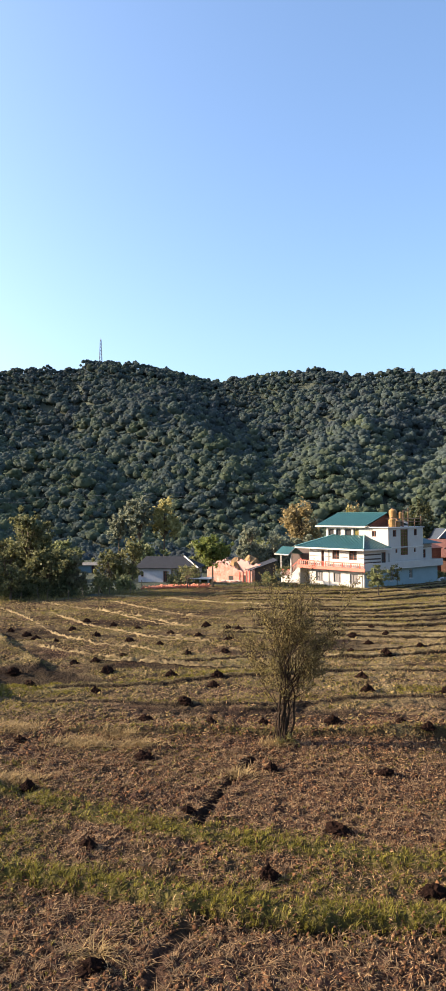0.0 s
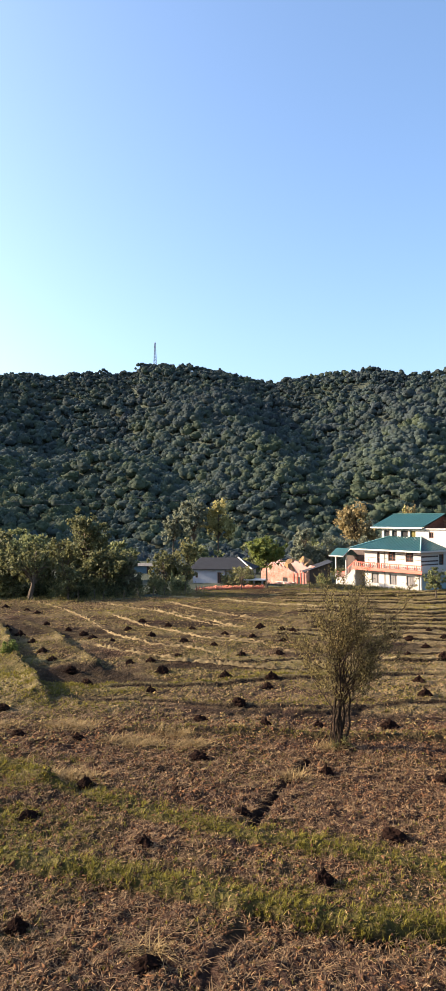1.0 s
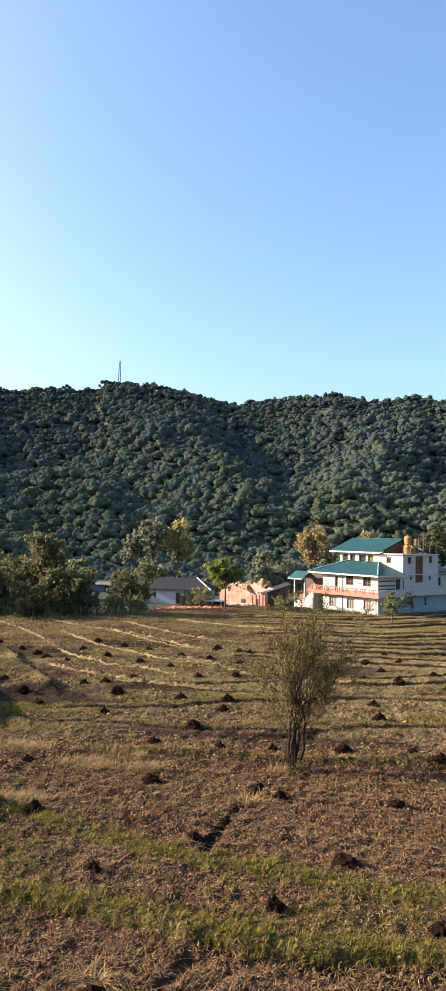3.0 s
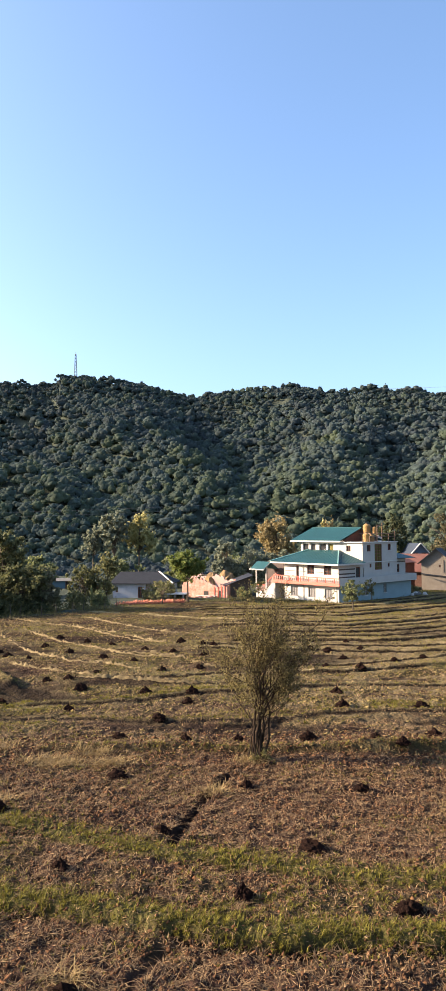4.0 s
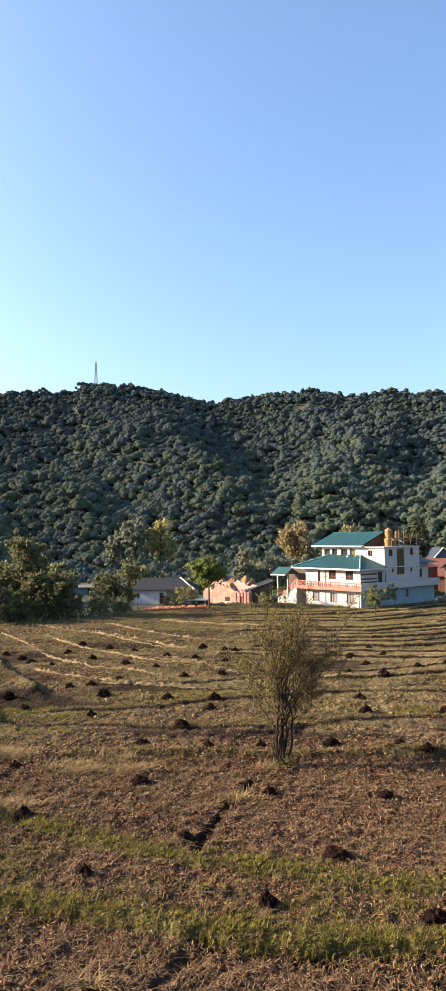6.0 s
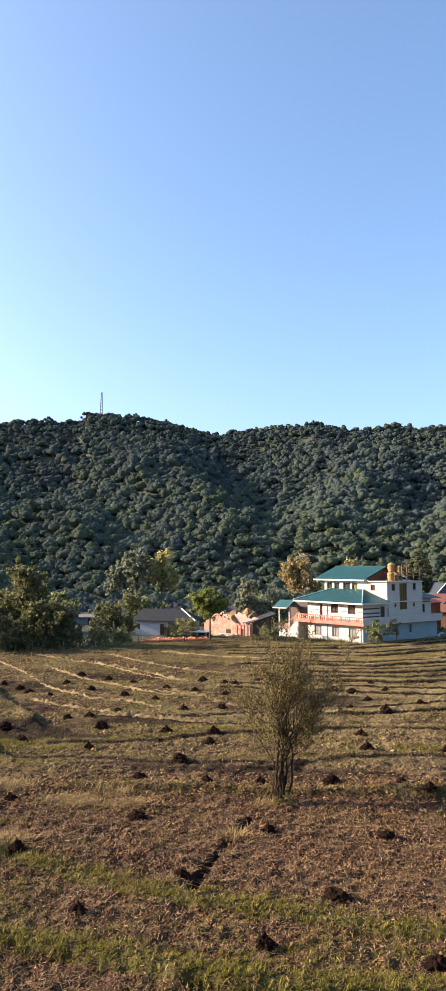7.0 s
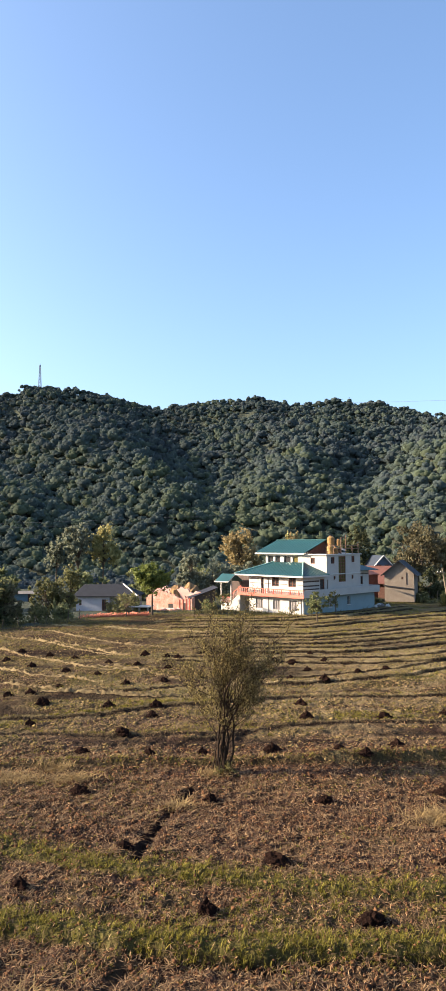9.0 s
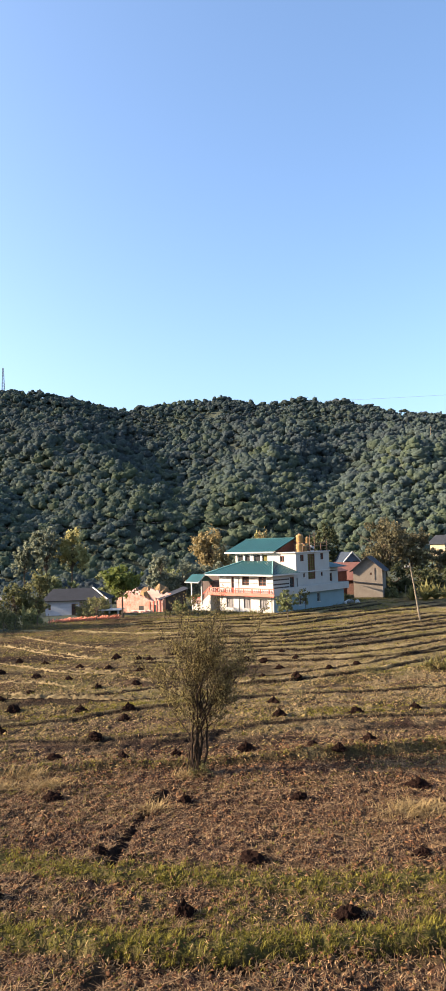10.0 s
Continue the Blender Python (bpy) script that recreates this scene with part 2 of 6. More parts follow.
FAR_BANKS = [
    ([(-6, 90.5), (3.8, 90.0), (11.6, 89.5), (21.2, 96.4), (26.3, 99.8), (40.1, 110)], 0.32, 0.16, 0.5, 0.3, 0.9),
    ([(-8, 97), (4.1, 96.9), (10.3, 98.2), (18.0, 102.3), (30.5, 113.4)], 0.3, 0.16, 0.7, 0.2, 1.0),
    ([(-38.9, 87.7), (-33.8, 83.8), (-26.3, 73.9), (-20.4, 64.4), (-14.9, 59.2), (-10.3, 57.8)], 0.12, 0.12, 0.1, 1.0, 0.35),
    ([(-21.1, 59.3), (-17.5, 56.9), (-14.4, 55.2), (-11.5, 53.5), (-8.9, 52.6), (-4.5, 51.4)], 0.12, 0.12, 0.0, 1.0, 0.3),
]
LEFT_BUNDS = [
    ([(-25.8, 79.0), (-20.9, 72.2), (-16.4, 67.4), (-10.6, 62.3), (-5.4, 60.5)], 0.12, 0.12, 0.1, 1.0, 0.4),
    ([(-31.7, 89.2), (-26.1, 84.7), (-21.2, 81.2), (-16.3, 76.0), (-12.1, 71.2), (-6.1, 68.0)], 0.14, 0.12, 0.1, 0.9, 0.45),
    ([(-21.7, 89.7), (-13.6, 80.4), (-9.5, 75.9), (-4.7, 74.2)], 0.14, 0.12, 0.2, 0.9, 0.45),
    ([(-26, 96), (-14, 92), (-6, 87), (2, 85)], 0.15, 0.1, 0.7, 0.3, 1.0),
    ([(-18.6, 79.2), (-17.0, 77.6), (-13.7, 74.8), (-11.7, 72.3), (-10.1, 70.1), (-8.4, 68.9)], 0.1, 0.1, 0.1, 0.9, 0.35),
    ([(-11.6, 63.6), (-10.0, 63.1), (-7.7, 62.5), (-5.8, 60.7), (-4.7, 59.1), (-3.2, 57.6)], 0.1, 0.1, 0.1, 0.9, 0.35),
    ([(-13.6, 59.4), (-11.7, 58.0), (-9.7, 56.4), (-7.8, 55.4)], 0.1, 0.1, 0.1, 0.9, 0.35),
]
LEFT_BANKS = [
    ([(-17.2, 41.0), (-20.5, 46.2), (-24.4, 52.1), (-30.4, 63.1), (-36.4, 70.4)], 0.8, 0.18, 0.75, 0.1, 1.1),
    ([(-17.1, 50.7), (-21.2, 56.4), (-25.7, 63.7), (-30.5, 68.9)], 0.5, 0.14, 0.6, 0.1, 0.9),
    ([(-11.6, 27.9), (-13.3, 28.9), (-14.7, 29.7), (-17.5, 31.2)], 0.45, 0.16, 0.8, 0.0, 0.8),
    ([(-11.6, 39.4), (-12.4, 38.8), (-13.6, 38.9), (-15.2, 40.2)], 0.3, 0.12, 0.5, 0.0, 0.6),
]
EDGES = NEAR_BANKS + MIDDLE_BANKS + RIGHT_BANKS + FAR_BANKS + LEFT_BUNDS + LEFT_BANKS
# Lesser balks between the far terraces run beside the larger ones.
BALKS = [([(x, y + 2.3 + 0.05 * x) for x, y in pts], 0.16, 0.1, 0.35, 0.6, 0.35) for pts, *_ in EDGES[9:16]]
RISERS = EDGES[4:16] + BALKS
FIELD_X = [-90, -60, -45, -28, -20, -14, 0, 12, 28, 36, 49, 70, 110]
FIELD_Y = [80, 86, 89, 90, 99, 111, 107, 105, 120, 126, 135, 150, 165]
RIDGE_AZ = [-180, -90, -60, -45, -34, -27, -24, -22, -20.5, -18, -17, -16, -15.5, -15.1, -13, -12.6, -11, -9.7, -8.7, -7.6, -6.4, -4.5, -3.5, -2, 0.7, 2.2, 3.2, 4.3, 5.3, 6.5, 7.8, 9.2, 11.1, 12.7, 13.8, 15.8, 16.9, 18.6, 20.3, 26, 40, 180]
RIDGE_EL = [1.0, 3.0, 5.0, 9.0, 10.9, 10.85, 11.0, 10.85, 11.1, 11.3, 11.2, 11.3, 11.6, 12.05, 12.1, 11.85, 11.8, 11.65, 11.5, 11.2, 10.9, 10.55, 10.72, 10.9, 11.0, 11.1, 11.25, 11.0, 10.75, 10.6, 10.4, 10.6, 10.25, 10.4, 10.1, 9.65, 9.4, 9.1, 8.85, 7.8, 4.0, 1.0]

# Spurs and hollows of the hillside in plan: line, rise, half width.
SPURS = [([(-180, 730), (-95, 590), (-20, 430)], 26, 45), ([(-260, 640), (-215, 540)], -30, 50), ([(110, 740), (70, 600), (40, 450)], 22, 40),
         ([(-10, 690), (15, 560)], -24, 45), ([(230, 640), (170, 520), (130, 400)], 34, 45), ([(150, 640), (110, 520)], -22, 30), ([(-150, 470), (-90, 410)], 16, 35)]


# An unseen spur, added west of the view to shade the woods' foot.
SHADE_SPUR = [(-500, 800, 150), (-450, 660, 150), (-420, 590, 115), (-400, 500, 96), (-370, 430, 99), (-330, 330, 105), (-300, 250, 50), (-290, 200, 5)]


def to_edge(x, y, pts):
    """Signed distance to a line in plan (positive on its left), and how far past its ends."""
    best, sign, over = np.full(x.shape, 1e9), np.zeros(x.shape), np.zeros(x.shape)
    for k, ((ax, ay), (bx, by)) in enumerate(zip(pts, pts[1:])):
        dx, dy = bx - ax, by - ay
        ll = math.hypot(dx, dy)
        t = ((x - ax) * dx + (y - ay) * dy) / ll
        tc = np.clip(t, 0, ll)
        px, py = x - ax - dx * tc / ll, y - ay - dy * tc / ll
        d = np.hypot(px, py)
        m = d < best
        best = np.where(m, d, best)
        sign = np.where(m, np.sign(dx * (y - ay) - dy * (x - ax)), sign)
        o = np.zeros(x.shape)
        if k == 0:
            o = np.maximum(o, -t)
        if k == len(pts) - 2:
            o = np.maximum(o, t - ll)
        over = np.where(m, np.maximum(o, 0), over)
    return best * sign, over


def furrow(x, y):
    """Long narrow stubble rows and the bare furrows between them (0 furrow, 1 row), and where they show."""
    f = 0.8 * vnoise(x / 8.5 + 0.04 * y, y / (0.55 + 0.013 * y) + 0.3 * np.sin(x / 7), 57) + 0.2 * vnoise(x / 1.9, y / 0.6, 58)
    return f, smooth(y, 33, 42) * (1 - 0.4 * smooth(y, 60, 80))


def land(x, y):
    """Height of the ground, and how green, pale and wild it is."""
    x, y = np.asarray(x, float), np.asarray(y, float)
    r, az = np.hypot(x, y), np.degrees(np.arctan2(x, y))
    edge = np.interp(x, FIELD_X, FIELD_Y)
    wild = smooth(y - edge, -1.0, 2.0)
    wild = np.maximum(wild, smooth(np.abs(x), 70, 90))
    z = 0.12 * (fbm(x / 9, y / 9, 3) - 0.5)
    green, pale = (0.2 + 0.3 * smooth(y, 35, 46)) * smooth(fbm(x / 5, y / 3, 11), 0.47 - 0.1 * smooth(y, 35, 46), 0.7), (0.3 + 0.35 * smooth(y, 50, 70) * smooth(x, -6, 8)) * smooth(fbm(x / 3, y / 2, 15), 0.55 - 0.2 * smooth(y, 50, 70) * smooth(x, -6, 8), 0.8)
    pale = pale * (0.25 + 0.75 * smooth(y, 30, 38))
    green = green + 0.12 * smooth(y, 37, 44) * smooth(fbm(x / 3, y / 1.6, 25), 0.3, 0.62)
    green = green + 0.45 * smooth(y, 52, 70) * smooth(x, -8, 8) * smooth(fbm(x / 4, y / 2, 21), 0.3, 0.6)
    left = 0.6 * smooth(-x, 6, 12) * smooth(y, 19, 24) * (1 - smooth(y, 31, 35)) + 0.4 * smooth(-x, 9, 16) * smooth(y, 36, 40) * (1 - smooth(y, 52, 58))
    green = green + left * smooth(fbm(x / 2.5, y / 2.0, 13), 0.3, 0.6)
    green = green + 0.3 * smooth(y, 85, 100) * smooth(fbm(x / 4, y / 3, 19), 0.35, 0.6)
    green = green + 0.3 * smooth(y, 17.6, 19.5) * (1 - smooth(y, 23.5, 26)) * smooth(fbm(x / 1.6, y / 1.2, 39), 0.38, 0.62)
    pale = np.maximum(pale, (0.14 + 0.28 * smooth(x, -10, 4)) * smooth(y, 34, 46) * smooth(fbm(x * 0.9, y * 0.9, 17, 2), 0.3, 0.7))
    fur, where = furrow(x, y)
    row = where * smooth(fur, 0.52, 0.7)
    pale = np.maximum(pale, 0.34 * row * smooth(fbm(x / 6, y / 3, 33, 2), 0.3, 0.6))
    green = green * (1 - 0.6 * where * (1 - smooth(fur, 0.3, 0.5))) + 0.14 * row
    wob = 0.7 * (fbm(x / 2.2, y / 2.2, 5) - 0.5)
    near = (r < 160) & (np.abs(x) < 80) & (y > 10)
    xn, yn, wn_ = x[near], y[near], wob[near]
    zn, gn, pn = np.zeros(xn.shape), np.zeros(xn.shape), np.zeros(xn.shape)
    for pts, step, crest, gr, pa, w in EDGES + BALKS:
        far_one = pts[0][1] > 40 and pts[-1][0] > -2
        k = 0.62 if pts[0][1] > 68 else 0.42
        if pa > 0.75:
            step, crest = 0.5 * step, 0.25 * crest
        step, crest = (step * k, crest * (k + 0.08)) if far_one else (step, crest)
        d, over = to_edge(xn, yn, pts)
        d = d + wn_ * min(1.0, w)
        fade = np.exp(-(over / 2.0) ** 2)
        zn += fade * step * (smooth(d, -0.1, 0.08) if far_one or w < 0.5 else smooth(d, -0.3, 0.12)) * np.exp(-np.maximum(d, 0) / 5.0)
        zn += fade * crest * np.exp(-((d - 0.25) / (0.28 if far_one or pa > 0.75 else 0.4)) ** 2)
        side = np.exp(-((d - 0.35 * w) / w) ** 2) * (1.0 if far_one else smooth(d, -0.45, -0.15))
        gn = np.maximum(gn, fade * gr * side)
        stripe, gap = (0.3 * w, 0.0) if far_one else (0.08, 0.2) if pa > 0.75 else (0.3 * w, 0.0)
        pn = np.maximum(pn, fade * ((1.0 if pts[0][1] > 54 else 0.4) if far_one else 0.3 * pa if pa > 0.75 else 0.9 * pa) * np.exp(-((d - 0.15) / stripe) ** 2) * (gap + (1 - gap) * smooth(fbm(xn * 0.7, yn * 0.7, 23, 2), 0.25, 0.6)))
    z[near] += zn
    green[near] = np.maximum(green[near], gn)
    pale[near] = np.maximum(pale[near], pn)
    out = smooth(y - edge, 2, 20)
    z = z + out * (-1.3 * smooth(-x, -6, 12) + 1.6 * smooth(x, 16, 60))
    top = 11 + 760 * np.tan(np.radians(np.interp(az, RIDGE_AZ, RIDGE_EL))) - 4.0
    s = np.clip((r - 350) / (760 - 350), 0, 1)
    z = z - 13 * smooth(r, 185, 335)
    spur = 62 * (fbm(az / 8 + r / 300, r / 380, 31, 3) - 0.5) + 16 * (fbm(x / 45, y / 60, 37, 2) - 0.5)
    for pts, rise, wide in SPURS:
        d, over = to_edge(x, y, pts)
        spur = spur + rise * np.exp(-(d / wide) ** 2) * np.exp(-(over / 50) ** 2)
    hill = (top + 13) * (0.78 * s ** 1.05 + 0.22 * s * s) + spur * 3.4 * s * (1 - s) ** 1.6
    back = np.clip((r - 760) / 600, 0, 1)
    hill = hill * (1 - 0.8 * smooth(back, 0, 1))
    d, over = to_edge(x, y, [p[:2] for p in SHADE_SPUR])
    crest = np.interp(-y, [-p[1] for p in SHADE_SPUR], [p[2] for p in SHADE_SPUR]) * np.exp(-(over / 60) ** 2)
    z = z + np.maximum(hill, crest * np.exp(-(d / np.where(d > 0, 62, 140)) ** 2))
    return z, np.clip(green, 0, 1), np.clip(pale, 0, 1), wild


def height(x, y):
    return float(land(np.array([float(x)]), np.array([float(y)]))[0][0])


rng = np.random.default_rng(7)

# The ground is one sheet, finest in the field in front of the terrace.
az = np.concatenate([np.arange(-180, -32, 4.0), np.arange(-32, 29, 0.2), np.arange(30, 180, 4.0)])
rr = [0.0, 4.0, 8.0, 11.0]
while rr[-1] < 3600:
    rr.append(rr[-1] * (1.0045 if rr[-1] < 44 else 1.0024 if 53 < rr[-1] < 115 else 1.004 if rr[-1] < 128 else 1.02 if rr[-1] < 290 else 1.009 if rr[-1] < 800 else 1.2) + (0.6 if rr[-1] < 13 else 0))
rr = np.array(rr)
ga, gr_ = np.meshgrid(np.radians(az), rr)
gx, gy = gr_ * np.sin(ga), gr_ * np.cos(ga)
gz, g_green, g_pale, g_wild = land(gx.ravel(), gy.ravel())


def lumps(x, y, green):
    """Clods and unevenness of the worked soil, within the field's reach."""
    fine = 0.17 * (vnoise(x * 3.4, y * 2.8, 51) - 0.5) + 0.1 * (vnoise(x * 7.0, y * 5.6, 52) - 0.5)
    fur, where = furrow(x, y)
    ridged = 0.2 * where * (fur - 0.5)
    r = np.hypot(x, y)
    return ((r < 130) & (r > 10.5)) * (fine * (1 - 0.4 * green) + 0.09 * (vnoise(x * 1.1, y * 0.9, 53) - 0.5) + ridged)


gz = gz + lumps(gx.ravel(), gy.ravel(), g_green)
RUNNELS = (([(-1.2, 32.6), (-1.8, 30.4), (-2.4, 28.8), (-2.6, 27.4), (-2.9, 25.0)], 0.26, 0.19), ([(-2.5, 19.2), (-2.8, 18.5), (-3.0, 17.8), (-3.1, 17.0)], 0.12, 0.22))


def runnel(x, y, pts, wide):
    d, over = to_edge(x, y, pts)
    d = d + 0.22 * (vnoise(x * 2, y * 2, 61) - 0.5)
    return np.exp(-(d / wide) ** 2) * np.exp(-(over / 0.4) ** 2)


# Shallow runnels scratched through the near plots, their hollows darkened in the colour.
fur, where = furrow(gx.ravel(), gy.ravel())
# Furrows are darkened in the colour, since relief along the sun casts little shade.
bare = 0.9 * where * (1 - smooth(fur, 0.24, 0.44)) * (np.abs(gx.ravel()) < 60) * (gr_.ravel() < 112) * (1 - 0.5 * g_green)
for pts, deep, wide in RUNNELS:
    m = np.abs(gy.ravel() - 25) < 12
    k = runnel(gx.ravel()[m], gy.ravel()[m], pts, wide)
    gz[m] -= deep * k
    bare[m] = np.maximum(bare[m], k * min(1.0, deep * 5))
# the far terraces' low risers: bare earth, with their shade painted in dark
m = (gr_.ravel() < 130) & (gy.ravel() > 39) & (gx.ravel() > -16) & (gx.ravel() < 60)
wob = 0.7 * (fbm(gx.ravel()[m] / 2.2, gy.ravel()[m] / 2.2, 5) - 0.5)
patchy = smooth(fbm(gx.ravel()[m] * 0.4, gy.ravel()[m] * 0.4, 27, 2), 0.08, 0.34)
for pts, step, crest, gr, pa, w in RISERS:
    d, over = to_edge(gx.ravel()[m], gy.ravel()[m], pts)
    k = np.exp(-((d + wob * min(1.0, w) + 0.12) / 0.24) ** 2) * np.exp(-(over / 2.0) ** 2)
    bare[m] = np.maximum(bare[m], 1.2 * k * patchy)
# the near bank's foot is cut in, shade under its grass fringe painted dark
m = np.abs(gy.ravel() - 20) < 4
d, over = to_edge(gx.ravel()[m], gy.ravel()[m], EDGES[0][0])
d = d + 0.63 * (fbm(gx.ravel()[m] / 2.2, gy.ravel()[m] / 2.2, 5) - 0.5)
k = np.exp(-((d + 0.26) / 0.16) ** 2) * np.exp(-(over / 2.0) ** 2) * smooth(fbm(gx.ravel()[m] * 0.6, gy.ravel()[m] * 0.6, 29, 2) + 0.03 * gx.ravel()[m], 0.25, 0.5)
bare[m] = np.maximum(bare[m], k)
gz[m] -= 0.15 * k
nr, nc = gx.shape
ii = np.arange(nr - 1)[:, None] * nc + np.arange(nc)[None, :]
jj = np.arange(nr - 1)[:, None] * nc + (np.arange(nc)[None, :] + 1) % nc
quads = np.stack([ii, jj, jj + nc, ii + nc], axis=2).reshape(-1, 4)
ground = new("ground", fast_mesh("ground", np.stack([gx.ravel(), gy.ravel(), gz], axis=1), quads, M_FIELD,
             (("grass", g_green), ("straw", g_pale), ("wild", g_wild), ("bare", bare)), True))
tagged(ground, "harvested terraced field with brown stubble and green banks, rising to a hill", "field", kind="structure")


# ---- the wooded hill ----
def crown_template(k, boughs=10, sprays=18):
    """One far crown: a lumpy dome, flat beneath, with side boughs, leaf sprays and a trunk."""
    q = np.random.default_rng(100 + k)

    def ball(level):
        bm = bmesh.new()
        bmesh.ops.create_icosphere(bm, subdivisions=level, radius=1.0)
        v, f = np.array([p.co[:] for p in bm.verts]), np.array([[p.index for p in t.verts] for t in bm.faces])
        bm.free()
        return v, f

    pine = k % 6 == 0
    small, st = ball(1)
    # the undersides of boughs lie against the dome
    top = st[small[st].mean(axis=1)[:, 2] > -0.5]
    V, F, off = [small * np.array([0.93, 0.93, 0.68]) * q.uniform(0.9, 1.12, (len(small), 1))], [st], len(small)
    for j in range(boughs):
        # boughs in a spiral over the upper dome
        up = 1.0 - 1.15 * (j + 0.5) / boughs + q.uniform(-0.08, 0.08)
        size, a, w = q.uniform(0.26, 0.46) * (10 / boughs) ** 0.4, 2.4 * j + q.uniform(-0.5, 0.5), math.sqrt(max(0.0, 1 - up * up)) * q.uniform(0.58, 0.82)
        c = np.array([math.cos(a) * w, math.sin(a) * w, up * (0.85 if pine else 0.54)])
        if pine:
            c[:2] *= 1.0 - 0.3 * max(0.0, up)
        V.append(small * size * q.uniform(0.78, 1.24, (len(small), 1)) * np.array([1, 1, 0.8]) + c), F.append(top + off)
        off += len(small)
    v = np.concatenate(V)
    n = sprays
    c = v[q.integers(0, len(v), n)] * q.uniform(0.98, 1.1, n)[:, None]
    a, b = q.normal(size=(n, 3)), q.normal(size=(n, 3))
    a /= np.linalg.norm(a, axis=1)[:, None]
    b = np.cross(a, b)
    b /= np.linalg.norm(b, axis=1)[:, None]
    s = q.uniform(0.08, 0.19, n)[:, None]
    lv = np.stack([c - a * s, c + b * s, c + a * s * 1.2], axis=1).reshape(-1, 3)
    lf = np.arange(3 * n).reshape(n, 3) + off
    m = off + len(lv)
    tv = np.array([[math.cos(t) * 0.07, math.sin(t) * 0.07, -1.6] for t in (0, 2.1, 4.2)] + [[0, 0, 0]])
    tf = np.array([[0, 1, 3], [1, 2, 3], [2, 0, 3]]) + m
    return np.concatenate([v, lv, tv]), np.concatenate([*F, lf, tf])


# Trees that stand up over the ridge: bearing, rise over their neighbours, crown radius.
RIDGE_TREES = [(-24.3, 1.5, 3), (-20.5, 2, 2.5), (-19.4, 2.5, 3), (-18.2, 4.5, 2.6), (-16.5, 3, 3), (-15.45, 5, 2.4), (-11.9, 2.5, 3), (-10.4, 1.5, 3), (-3.5, 3.5, 3), (-2.0, 2, 2.5), (3.0, 2.5, 3), (7.35, 4.5, 3.2), (8.15, 5, 4), (8.75, 6, 5),
               (9.35, 6.5, 5), (10.4, 5.5, 5.5), (11.6, 4, 4.5), (12.2, 4.5, 5), (12.9, 5, 5), (14.8, 3.5, 3.5), (15.3, 2, 3), (17.4, 3, 3), (18.9, 2.5, 3), (19.9, 2, 3)]
# Each has lower companions at its shoulders
RIDGE_TREES += [(a + k * r * 0.085, up * q, r * 0.85) for a, up, r in RIDGE_TREES for k, q in ((-1, 0.6), (1, 0.5), (1.9, 0.2))]


# Stands of paler, yellower trees: bearing, distance, radius, how much paler.
GLADES = [(5.5, 568, 13, 0.5), (-15.1, 612, 7, 0.6), (-11.0, 560, 9, 0.3), (1.0, 520, 8, 0.4), (-17.5, 520, 12, 0.25), (9.0, 480, 9, 0.3), (17.0, 520, 14, 0.25)]


